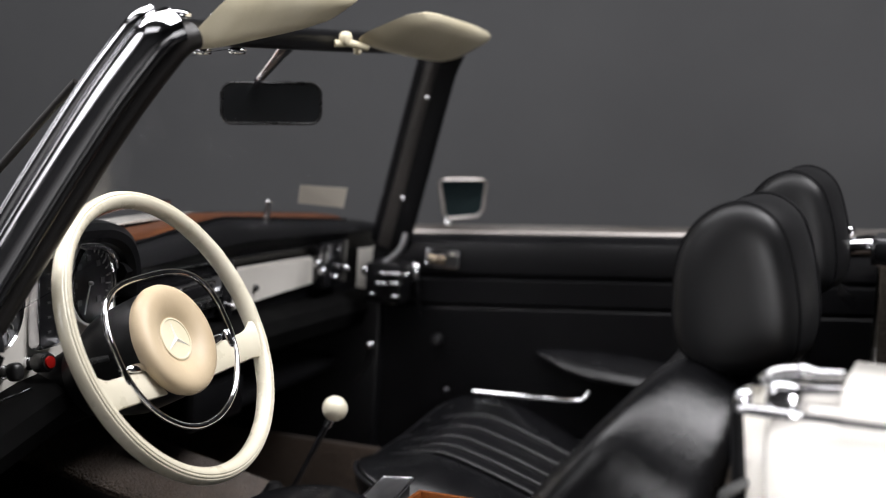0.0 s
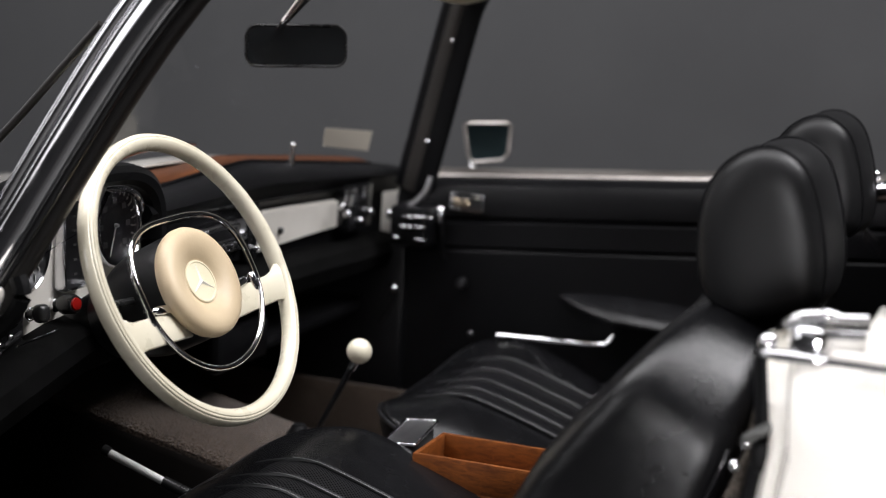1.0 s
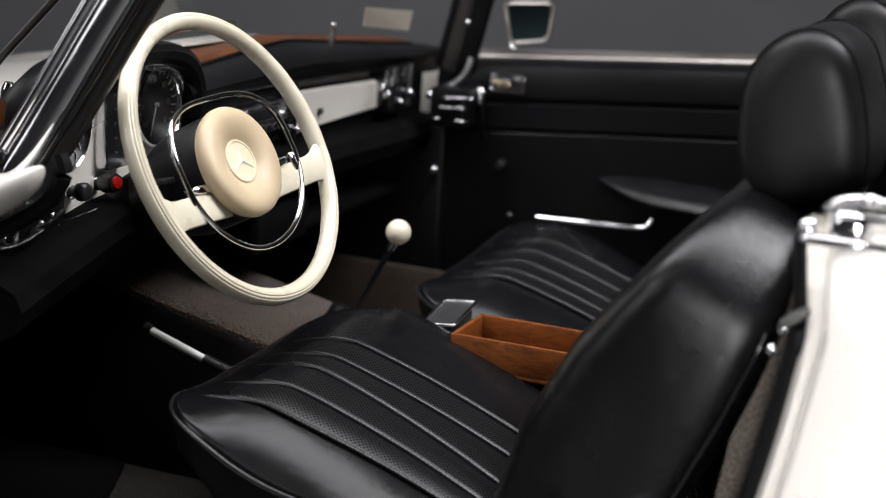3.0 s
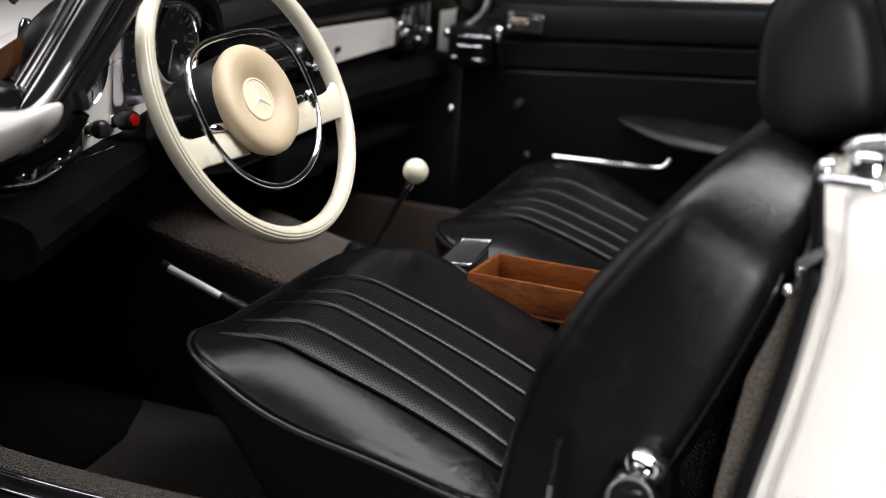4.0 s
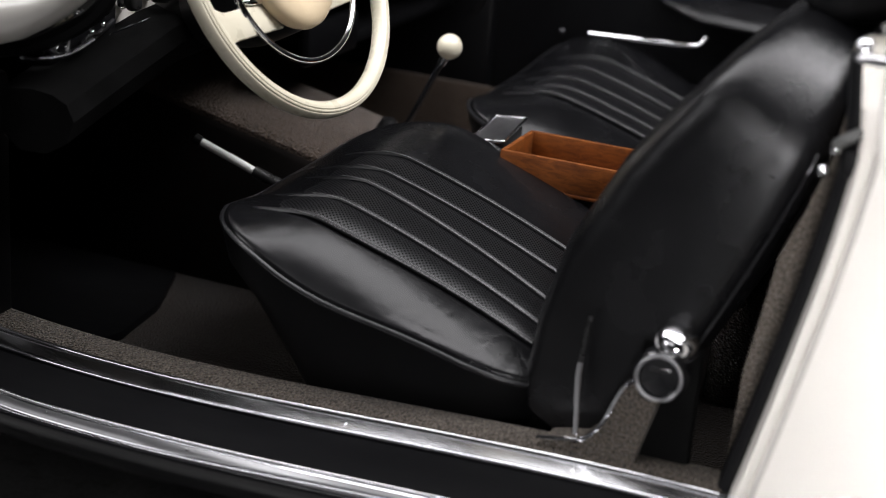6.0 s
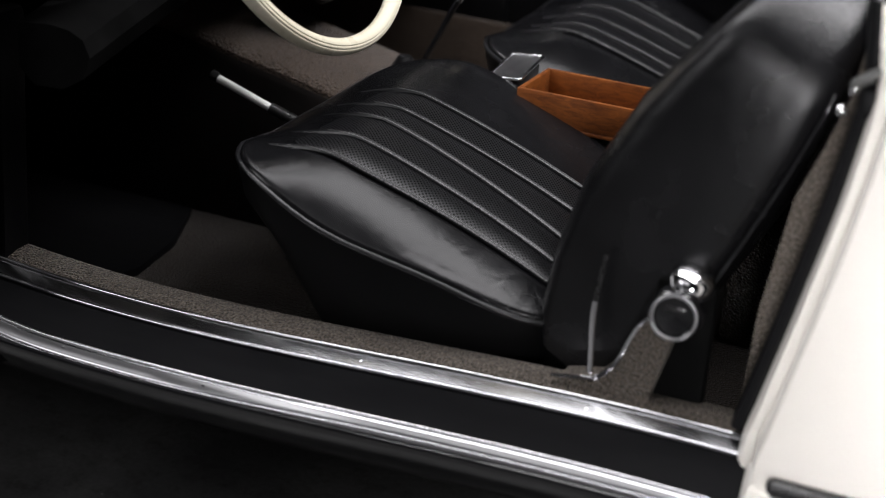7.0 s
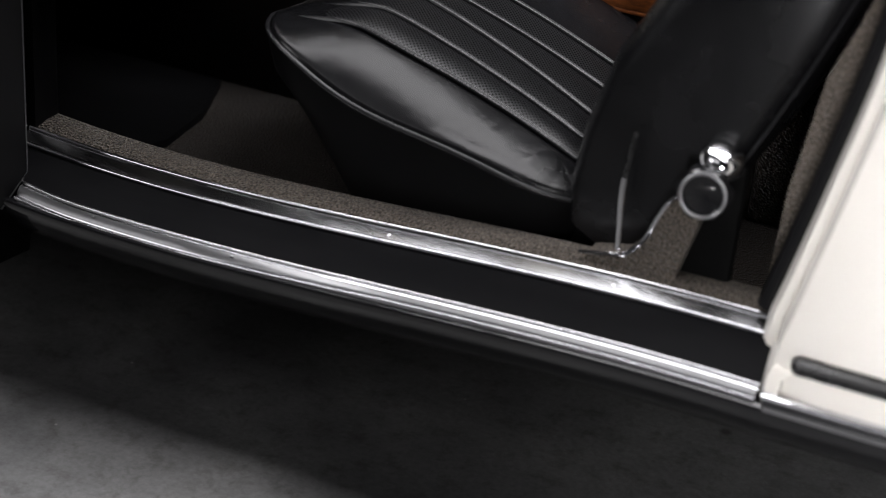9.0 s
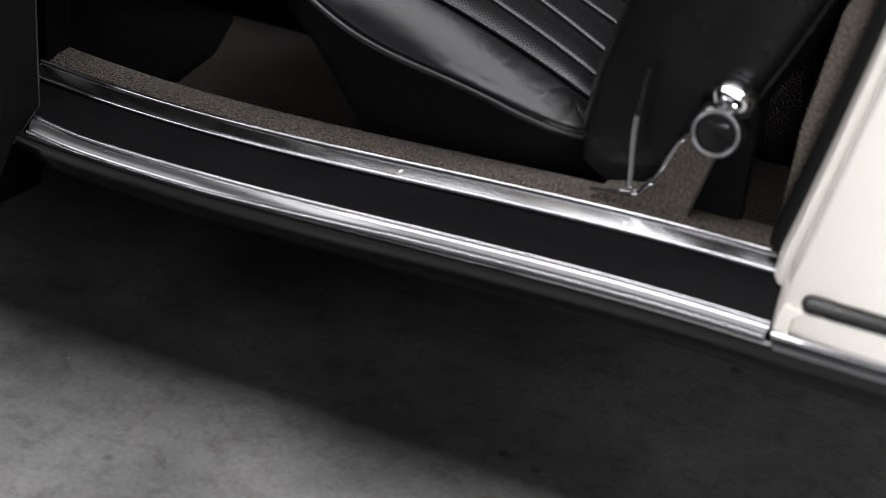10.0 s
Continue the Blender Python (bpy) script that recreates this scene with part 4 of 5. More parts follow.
vent = empty("footwell_vent", (-0.063, 0.555, 0.783), car)
for _i, (_z, _w, _o) in enumerate(((0.020, 0.034, 0.006), (0.0, 0.018, -0.012), (0.002, 0.014, 0.014), (-0.022, 0.013, 0.016), (-0.022, 0.010, -0.03))):
    part("vent_bar", moved(superpad(_w, 0.010, 0.0036, 3, 3, 20, 10), pose(_o, -0.02, _z, 0, -3, 0)), CHROME, vent, "short chrome bar")
part("vent_case", box(-0.05, 0.022, -0.015, 0.07, -0.04, 0.035), VINYL, vent, "black vent casing", bevel=0.008)
part("cable", tube(smooth_line([(-0.052, 0.585, 0.872), (-0.060, 0.580, 0.842), (-0.088, 0.568, 0.814), (-0.112, 0.56, 0.802)], 6), 0.0060, 8), LID, car, "grey cable under the dashboard")
part("cable_end", moved(superpad(0.009, 0.009, 0.009, 2, 2, 16, 10), pose(-0.115, 0.55, 0.800)), CHROME, car)
# armrest and seat-side rail
arm_rings = []
for _x, _k in ((0.205, 0.12), (0.235, 0.45), (0.275, 0.75), (0.32, 0.95), (0.37, 1.0), (0.45, 1.0), (0.55, 0.9)):
    _top = 0.676 - 0.045 * (_x - 0.205)
    arm_rings.append([(_x, 0.622 - 0.075 * _k * u, _top - 0.030 * _k * w) for u, w in ((0.0, -0.55), (0.35, -0.40), (0.7, -0.05), (0.95, 0.35), (1.0, 0.62), (0.9, 0.9), (0.5, 1.0), (0.0, 1.0))])
part("armrest", loft(arm_rings), BACKHIDE, car, "black padded door armrest")
part("seat_side_rail", tube(smooth_line([(0.105, 0.565, 0.596), (0.20, 0.565, 0.600), (0.290, 0.565, 0.604), (0.312, 0.568, 0.608), (0.320, 0.575, 0.622)], 5), 0.0065, 10, flat=0.8), CHROME, car, "chrome rail beside the passenger seat")
part("rail_stud", moved(superpad(0.006, 0.006, 0.006, 2, 2, 14, 8), pose(0.05, 0.57, 0.59)), STEEL, car)


# ---- dashboard ----
def dash_tilt(y):
    return -0.082 * y


def dash_loft(profile, y0, y1, n=20, tilt=dash_tilt, curve=0.10):
    return loft(spread(lambda y: [(x - curve * (0.36 - (y * y)) + 0.03, y, z + tilt(y)) for x, z in profile], y0, y1, n))


def dash_ring(y, points, low, top):
    """One section of the dashboard's top; each point has its share of the top's fall and of the lower edge's."""
    x0 = -0.10 * (0.36 - y * y) + 0.03
    return [(x + x0, y, z + k * top + (1 - k) * low) for x, z, k in points]


pad_rings, wood_rings, bead_rings, seal_rings = [], [], [], []
for _y in np.linspace(-0.225, 0.70, 26):
    _out, _in = max(0.0, _y - 0.16), min(1.0, max(0.0, (0.18 - _y) / 0.28))
    pad_rings.append(dash_ring(_y, ((-0.190, 0.866, 0), (-0.178, 0.876, 0.1), (-0.174, 0.888, 0.3), (-0.180, 0.902, 0.6), (-0.198, 0.915, 0.9), (-0.222, 0.9215, 1), (-0.275, 0.922, 1), (-0.285, 0.90, 1), (-0.285, 0.84, 0), (-0.205, 0.84, 0)), -0.030 * _out, -0.090 * _out - 0.014 * _in))
    if _y < 0.63:
        _t = float(np.interp(_y, [-0.23, -0.04, 0.25, 0.53, 0.63], [0.9235, 0.923, 0.9225, 0.8995, 0.891])) - 0.003
        _f = 0.9225 - 0.090 * _out - 0.014 * _in
        _tall = max(0.004, _t - _f)
        wood_rings.append(dash_ring(_y, ((-0.228, _f - 0.006, 0), (-0.229, _f, 0), (-0.236, _f + 0.55 * _tall, 0), (-0.247, _f + 0.9 * _tall, 0), (-0.262, _f + _tall, 0), (-0.285, _f + _tall, 0), (-0.285, _f - 0.006, 0)), 0, 0))
        seal_rings.append(dash_ring(_y, ((-0.284, _t - 0.012, 0), (-0.284, _t + 0.007 * _in, 0), (-0.290, _t + 0.010 * _in, 0), (-0.297, _t + 0.007 * _in, 0), (-0.297, _t - 0.012, 0)), 0, 0))
        bead_rings.append(dash_ring(_y, ((-0.222, _f - 0.004, 0), (-0.222, _f + 0.001, 0), (-0.2255, _f + 0.0035, 0), (-0.2295, _f + 0.001, 0), (-0.2295, _f - 0.004, 0)), 0, 0))
part("dash_pad", loft(pad_rings), VINYL, car, "black padded dashboard top")
part("dash_wood", loft(wood_rings), VENEER, car, "varnished wood strip along the windscreen")
part("dash_wood_bead", loft(bead_rings), VINYL, car, "black bead before the wood")
part("screen_seal", loft(seal_rings), SEAL, car, "black rubber seal behind the wood")
# hood over the instruments
hoodrings = []
for _x, _o, _w, _h in ((-0.300, 0.0, 0.145, 0.050), (-0.262, 0.004, 0.170, 0.086), (-0.230, 0.010, 0.185, 0.106), (-0.192, 0.015, 0.185, 0.108), (-0.178, 0.012, 0.185, 0.108), (-0.171, 0.003, 0.185, 0.108), (-0.172, -0.008, 0.185, 0.108), (-0.180, -0.015, 0.185, 0.108), (-0.215, -0.017, 0.185, 0.108)):
    ring = []
    for _k in range(33):
        a = math.pi * _k / 32
        ring.append((_x, -0.400 + (_w + _o + (0.022 if _k < 16 else 0.0)) * math.copysign(abs(math.cos(a)) ** 0.55, math.cos(a)), 0.845 + (_h + _o) * math.sin(a) ** 0.62))
    hoodrings.append(ring)
part("instrument_hood", loft(hoodrings, closed=False, caps=False), VINYL, car, "black padded hood over the instruments")
part("hood_trim", tube([(-0.192, -0.376 + 0.163 * math.copysign(abs(math.cos(a)) ** 0.55, math.cos(a)), 0.845 + 0.088 * math.sin(a) ** 0.62) for a in (math.pi * k / 32 for k in range(2, 16))], [0.004] + [0.008] * 12 + [0.004], 10, flat=0.5, up=(1, 0, 0)), CHROME, car, "polished strip inside the instrument hood")
# wood at the dashboard's near end, and two round stickers on the glass beside it
part("dash_wood_end", prism([(-0.222, 0.914), (-0.225, 0.887), (-0.238, 0.864), (-0.259, 0.847), (-0.300, 0.830), (-0.300, 0.872), (-0.258, 0.890)], "y", -0.622, -0.604), VENEER, car, "varnished wood at the dashboard's end", bevel=0.002)
for _x, _z in ((-0.2725, 0.9025), (-0.2680, 0.8835)):
    disc = facing((_x, -0.626, _z), (0.55, -0.8, 0.2))
    badge = part("round_sticker", moved(revolve([(0.0001, 0.001), (0.0085, 0.001), (0.009, 0.0)], 24), disc), WHITEGRIP, car, "small round white sticker")
    part("sticker_centre", moved(revolve([(0.0001, 0.0016), (0.0042, 0.0016), (0.0045, 0.001)], 20), disc), RED, badge, "red middle of the sticker")
# painted fascia behind the instruments
part("fascia", loft([[(x, y, z) for y, z in ((-0.508, 0.750), (-0.40, 0.7565), (-0.30, 0.764), (-0.21, 0.769), (-0.195, 0.79), (-0.205, 0.90), (-0.25, 0.945), (-0.50, 0.945), (-0.585, 0.90), (-0.585, 0.80), (-0.508, 0.80))] for x in (-0.225, -0.208)]), PANEL, car, "cream painted instrument fascia", bevel=0.003)


def gauge(name, y, z, r, label, rect=None):
    g = empty(name, (-0.205, y, z), car)
    m = facing((0, 0, 0), (1, 0, 0.06))
    out = [(r * math.cos(k * math.tau / 48), r * math.sin(k * math.tau / 48)) for k in range(48)] if rect is None else rounded(rect[0], rect[1], rect[2], 6)
    part("bezel", moved(loft([[(x * s, v * s, h) for x, v in out] for s, h in ((1.0, -0.004), (1.0, 0.008), (0.965, 0.014), (0.93, 0.012), (0.91, 0.004), (0.90, -0.003))], caps=False), m), CHROME, g, "chrome bezel")
    part("dial", moved(loft([[(x * 0.93, v * 0.93, h) for x, v in out] for h in (-0.002, 0.0)]), m), DIAL, g, "black dial", smooth=False)
    return g, m, label


g, m, _ = gauge("rev_counter", -0.281, 0.872, 0.060, "")
marks = []
for k in range(22):
    a = radians(225 - k * 270 / 21)
    ln = 0.010 if k % 3 == 0 else 0.005
    marks.append(moved(box(-ln / 2, ln / 2, -0.0009, 0.0009, 0.0, 0.0012), pose(0, 0, 0.0005) @ pose(0, 0, 0, 0, 0, math.degrees(a)) @ pose(0.050, 0, 0)))
part("dial_marks", moved(joined(*marks), m), MARK, g, "pale scale marks", smooth=False)
bars = [moved(box(-0.0055, 0.0055, -0.004, 0.004, 0, 0.001), pose(0.036 * math.cos(a), 0.036 * math.sin(a), 0.0006)) for a in (radians(225 - 45 * k) for k in range(7))]
part("dial_figures", moved(joined(*bars), m), GREYMARK, g, "dim scale figures", smooth=False)
part("needle", moved(joined(moved(loft([[(x, y, z) for x, y in ((-0.0010, 0), (0.0010, 0), (0.0006, -0.046), (-0.0006, -0.046))] for z in (0.003, 0.0042)]), pose(0, 0, 0, 0, 0, -22)), moved(revolve([(0.003, 0.002), (0.003, 0.006), (0.002, 0.008), (0.0001, 0.008)], 16), pose(0, 0, 0))), m), MARK, g, "pale needle", smooth=False)
part("lens", moved(revolve([(0.061, 0.008), (0.061, 0.0095), (0.03, 0.0115), (0.0001, 0.012)], 40), m), GLASS, g, "clear glass")
g, m, _ = gauge("speedometer", -0.521, 0.872, 0.062, "")
marks = [moved(box(-0.004, 0.004, -0.0009, 0.0009, 0, 0.0012), pose(0, 0, 0.0005) @ pose(0, 0, 0, 0, 0, 225 - k * 270 / 21) @ pose(0.050, 0, 0)) for k in range(22)]
part("dial_marks", moved(joined(*marks), m), MARK, g, "pale scale marks", smooth=False)
g, m, _ = gauge("combined_gauge", -0.396, 0.868, 0.05, "", rect=(0.062, 0.140, 0.010))
part("dial_figures", moved(joined(*[moved(box(-0.004, 0.004, -0.0015, 0.0015, 0, 0.001), pose(0.012, -0.05 + 0.02 * k, 0.0006)) for k in range(6)]), m), GREYMARK, g, "dim scale figures", smooth=False)

part("fascia_bead", tube([(-0.1650, -0.5726, 0.7571), (-0.1650, -0.5409, 0.7587), (-0.1650, -0.5084, 0.7603), (-0.1650, -0.4791, 0.7626)], [0.0012, 0.0022, 0.0022, 0.0012], 8), CHROME, car, "bright bead under the fascia")
# pull knobs on the fascia
def pull_knob(name, y, z, length, red):
    k = empty(name, (-0.208, y, z), car)
    m = facing((0, 0, 0), (1, -0.25, 0.2))
    part("knob_collar", moved(revolve([(0.0105, 0.0), (0.0105, 0.004), (0.009, 0.007), (0.006, 0.008)], 20), m), CHROME, k, "chrome collar")
    part("knob_shaft", moved(revolve([(0.007, 0.006), (0.007, length), (0.011, length + 0.002)], 16), m), PLASTIC, k)
    if red:
        part("knob_head", moved(revolve([(0.009, length - 0.012), (0.0135, length - 0.006), (0.0135, length + 0.012), (0.0115, length + 0.0165), (0.0001, length + 0.0165)], 24), m), PLASTIC, k, "black knob head")
        part("knob_lens", moved(revolve([(0.0088, length + 0.0165), (0.0080, length + 0.019), (0.0001, length + 0.020)], 24), m), RED, k, "red lens")
    else:
        part("knob_head", moved(superpad(0.010, 0.0125, 0.010, 3.2, 3.0, 20, 12), m @ pose(0, 0, length + 0.008)), PLASTIC, k, "black winged knob head")
    return k


pull_knob("hazard_knob", -0.424, 0.781, 0.026, True)
pull_knob("light_switch", -0.485, 0.779, 0.018, False)

# centre and glove box side
part("centre_fascia", dash_loft([(-0.205, 0.765), (-0.197, 0.77), (-0.197, 0.866), (-0.22, 0.872), (-0.24, 0.765)], -0.16, 0.16, 8, tilt=lambda y: -0.03 * y), BLACK, car, "black lacquered centre fascia")
part("passenger_fascia", dash_loft([(-0.212, 0.752), (-0.204, 0.756), (-0.204, 0.888), (-0.22, 0.892), (-0.24, 0.752)], 0.14, 0.64, 10, tilt=lambda y: -0.055 * y), VINYL, car, "black fascia on the passenger's side")


def curved(y):
    return -0.10 * (0.36 - y * y) + 0.03


def lid_low(y):
    return 0.768 + 0.034 * (y - 0.14)


def lid_top(y):
    return 0.841 - 0.033 * (y - 0.14)


part("glove_box_lid", loft([[(-0.200 + curved(y) + d, y, z) for z, d in ((lid_low(y), 0), (lid_low(y) + 0.004, 0.008), (lid_top(y) - 0.004, 0.008), (lid_top(y), 0), (0.82, -0.01), (0.78, -0.01))] for y in np.linspace(0.140, 0.448, 13)]), PANEL, car, "cream painted glove box lid", bevel=0.002)
part("glove_box_trim", loft([[(-0.196 + curved(y) + d, y, 0.861 - 0.030 * (y - 0.14) + h) for h, d in ((-0.003, 0), (-0.0025, 0.010), (0.0, 0.012), (0.0025, 0.010), (0.003, 0))] for y in np.linspace(-0.14, 0.500, 13)]), CHROME, car, "chrome strip above the glove box")
part("glove_box_lock", moved(revolve([(0.006, 0), (0.006, 0.004), (0.004, 0.006), (0.0001, 0.006)], 20), facing((-0.190 + curved(0.235), 0.235, 0.80), (1, -0.1, 0))), PLASTIC, car, "small dark lock button")
# radio and heater controls
radio = empty("radio", (-0.20 + curved(0.02) + 0.012, 0.02, 0.815), car)
part("radio_plate", box(-0.004, 0.006, -0.085, 0.085, -0.026, 0.022), LID, radio, "brushed metal radio plate", bevel=0.003)
part("radio_window", box(0.006, 0.008, -0.05, 0.05, -0.004, 0.014), DIAL, radio, "dark tuning window", bevel=0.001)
part("radio_frame", moved(tube([(x, y, 0.007) for x, y in rounded(0.112, 0.026, 0.004)], 0.0016, 6, closed=True), facing((0, 0, 0.005), (1, 0, 0))), CHROME, radio, "chrome window frame")
for _y in (-0.07, 0.07):
    part("radio_knob", moved(revolve([(0.010, 0.004), (0.012, 0.012), (0.011, 0.020), (0.0001, 0.021)], 20), facing((0, _y, -0.004), (1, 0, 0))), CHROME, radio, "chrome radio knob")
for _k in range(4):
    part("radio_button", box(0.006, 0.014, -0.045 + 0.024 * _k, -0.027 + 0.024 * _k, -0.022, -0.010), CHROME, radio, "chrome push button", bevel=0.002)
heat = empty("heater_controls", (-0.20 + curved(0.11) + 0.014, 0.128, 0.83), car)
for _z in (-0.045, -0.015, 0.015):
    part("heater_slide", moved(superpad(0.010, 0.006, 0.005), pose(0.006, 0.0, _z)), CHROME, heat, "chrome slider")
part("heater_plate", box(-0.004, 0.003, -0.02, 0.02, -0.065, 0.03), BLACK, heat, "black heater plate", bevel=0.003)
# right-hand end: vent and small chrome things
end = empty("side_vent", (-0.158, 0.470, 0.818), car)
part("vent_body", box(-0.03, 0.006, -0.022, 0.080, -0.045, 0.04), BLACK, end, "black side vent", bevel=0.006)
for _y, _z, _a, _b in ((-0.070, 0.008, 0.006, 0.008), (-0.046, -0.008, 0.005, 0.008), (0.062, -0.016, 0.008, 0.008), (0.016, -0.026, 0.008, 0.006), (0.050, -0.028, 0.010, 0.007)):
    part("vent_stud", moved(superpad(0.007, _a, _b, 2.3, 2.3, 16, 10), pose(0.010, _y, _z)), CHROME, end, "small chrome stud")
for _y in (-0.045, -0.018, 0.036):
    part("vent_blade", box(0.004, 0.009, _y - 0.0035, _y + 0.0035, 0.004, 0.036), ALU, end, bevel=0.001)
part("demister", moved(superpad(0.008, 0.030, 0.007, 3, 3), pose(-0.183, 0.385, 0.856)), CHROME, end)
end.children[-1].matrix_parent_inverse = Matrix.Translation((0.158, -0.470, -0.818))

# rolled lower edge of the dashboard
part("knee_roll", dash_loft([(-0.215, 0.760), (-0.185, 0.757), (-0.165, 0.748), (-0.155, 0.728), (-0.165, 0.700), (-0.195, 0.682), (-0.235, 0.680), (-0.26, 0.70), (-0.26, 0.755)], -0.72, 0.645, 20, tilt=lambda y: -0.012 * y - 0.035 * max(0, -0.42 - y) / 0.2, curve=0.06), FELT, car, "black rolled lower edge of the dashboard")
part("knee_trim", tube(smooth_line([(-0.178, -0.735, 0.757), (-0.176, -0.690, 0.748), (-0.176, -0.640, 0.745), (-0.178, -0.590, 0.7525)], 5), 0.0036, 8, flat=0.6), CHROME, car, "chrome bead along the dashboard's end")
part("fascia_edge", tube([(-0.200, -0.510, 0.7475), (-0.196, -0.455, 0.7515), (-0.192, -0.395, 0.757)], 0.0024, 8), CHROME, car, "thin chrome edge below the fascia")
part("under_tray", box(-0.55, -0.18, 0.12, 0.60, 0.60, 0.625), VINYL, car, "black tray under the dashboard", bevel=0.01)
part("under_tray_lip", box(-0.19, -0.165, -0.02, 0.16, 0.60, 0.67), VINYL, car, "black under-dash cover", bevel=0.01)
# end of the dashboard by the open door: cover, lamp, switch, wires
cluster = empty("dash_end_fittings", (-0.20, -0.60, 0.77), car)
part("end_cover", box(-0.06, 0.0, -0.05, 0.10, -0.05, 0.09), BLACK, cluster, "black cover at the dashboard's end", bevel=0.01)
part("courtesy_lamp", moved(superpad(0.012, 0.014, 0.011, 2.4, 2.4, 20, 12), pose(0.012, 0.050, 0.020)), DIAL, cluster, "dark courtesy lamp lens")
part("lamp_ring", moved(tube([(0.018 * math.cos(k * math.tau / 20), 0.015 * math.sin(k * math.tau / 20), 0) for k in range(20)], 0.002, 6, closed=True), facing((0.012, 0.050, 0.020), (1, 0, 0))), CHROME, cluster, "chrome lamp ring")
for _y, _z, _h, _l in ((-0.008, -0.008, 0.030, 0.008), (-0.026, -0.012, 0.026, 0.010), (0.012, 0.004, 0.026, 0.006), (-0.052, -0.018, 0.018, 0.004)):
    part("clip", tube([(0.010, _y, _z), (0.014, _y + _l, _z + _h)], 0.0020, 6), SATIN, cluster, "bright metal clip")
for _pts in (((0.012, -0.066, -0.008), (0.018, -0.058, -0.026), (0.018, -0.040, -0.024), (0.014, -0.030, -0.010)), ((0.012, 0.000, -0.022), (0.018, 0.016, -0.012), (0.016, 0.034, -0.014), (0.012, 0.052, -0.006)), ((0.010, -0.030, 0.018), (0.016, -0.016, 0.030), (0.014, 0.004, 0.034))):
    part("wire", tube(smooth_line(_pts, 5), 0.0024, 8), PLASTIC, cluster, "loose black wire")
for _y, _z in ((-0.062, -0.012), (-0.034, -0.022), (0.020, -0.012), (0.044, -0.006), (-0.012, 0.022)):
    part("screw_head", moved(superpad(0.004, 0.0045, 0.0045, 2.2, 2.2, 14, 8), pose(0.014, _y, _z)), CHROME, cluster, "small bright screw head")
part("bracket", tube(smooth_line([(0.012, -0.070, -0.016), (0.016, -0.050, -0.028), (0.016, -0.01, -0.026), (0.012, 0.04, -0.016), (0.006, 0.08, -0.008)], 5), 0.0034, 8), STEEL, cluster, "bent steel bracket")

# pedals
for _y, _x, _w in ((-0.30, -0.62, 0.03), (-0.40, -0.60, 0.03)):
    ped = empty("pedal", (_x, _y, 0.40), car)
    part("pedal_pad", moved(box(-_w, _w, -0.028, 0.028, -0.008, 0.008), pose(0, 0, 0, 0, 55, 0)), RUBBER, ped, "black rubber pedal pad", bevel=0.005)
    part("pedal_arm", tube([(-0.01, 0, 0.01), (-0.05, 0, 0.12), (-0.14, 0, 0.32)], 0.008, 8), STEEL, ped)
mat_thing = part("floor_mat", loft([[(x, y, z) for x, y in ((-0.95, -0.57), (-0.42, -0.57), (-0.27, -0.50), (-0.245, -0.42), (-0.26, -0.30), (-0.31, -0.17), (-0.95, -0.17))] for z in (0.262, 0.274)]), RUBBER, None, bevel=0.004)
tagged(mat_thing, "black rubber mat on the driver's carpeted floor", "floor mat")

# ---- steering wheel ----
W_AT, W_TILT, W_SKEW = Vector((-0.011, -0.396, 0.838)), 0.506, 0.118
w_up = Vector((-math.sin(W_TILT), 0, math.cos(W_TILT)))
w_side = Vector((math.sin(W_SKEW), math.cos(W_SKEW), 0))
w_out = w_side.cross(w_up).normalized()
w_side = w_up.cross(w_out).normalized()
WM = Matrix((w_side, w_up, w_out)).transposed().to_4x4()
wheel = empty("steering_wheel", W_AT, car)
RIM = 0.1935


def rim_mesh():
    rings = []
    for i in range(96):
        a = i * math.tau / 96
        rad, up_ = Vector((math.cos(a), math.sin(a), 0)), Vector((0, 0, 1))
        # finger grips on the sides
        grip = 1.0 + 0.025 * math.cos(26 * a) * max(0.0, math.cos(a)) ** 2
        ring = []
        for k in range(48):
            b = k * math.tau / 48
            r = 0.0116 * grip
            cr = math.cos(b) * r
            groove = 0.92 if k in (7, 10, 37, 40) else 1.0
            ring.append(rad * (RIM + cr * groove) + up_ * (math.sin(b) * r * 1.12 * groove))
        rings.append(ring)
    return loft(rings, loop=True)


part("rim", moved(rim_mesh(), WM), IVORY, wheel, "ivory enamelled rim")


def spoke(sign):
    rings = []
    for k in range(15):
        s = k / 14
        x = sign * (0.02 + s * (RIM - 0.022))
        flare = max(0.0, (s - 0.78) / 0.22) ** 2
        mid = -0.052 + 0.005 * s
        half = 0.0195 + 0.020 * flare
        c = -0.016 * (1 - s) ** 1.3 + 0.002
        th = 0.0055 + 0.004 * flare
        ring = []
        for b in (j * math.tau / 16 for j in range(16)):
            y = mid + half * math.cos(b)
            ring.append((sign * min(abs(x), math.sqrt(RIM ** 2 - y * y)), y, c + th * math.copysign(abs(math.sin(b)) ** 0.6, math.sin(b))))
        rings.append(ring)
    return loft(rings)


part("spoke", moved(spoke(-1), WM), IVORY, wheel, "ivory enamelled spoke")
part("spoke", moved(spoke(1), WM), IVORY, wheel, "ivory enamelled spoke")
pad_profile = [(0.066, 0.030), (0.0735, 0.034), (0.0765, 0.041), (0.0760, 0.048), (0.0725, 0.0540), (0.066, 0.0566), (0.058, 0.0570), (0.050, 0.0560), (0.043, 0.0538), (0.037, 0.0508), (0.0325, 0.0478), (0.0305, 0.0465), (0.0001, 0.0465)]
HUBM = WM @ pose(-0.006, -0.008, -0.036)
part("hub_pad", moved(revolve(pad_profile, 56), HUBM), PAD, wheel, "padded cream hub cover")
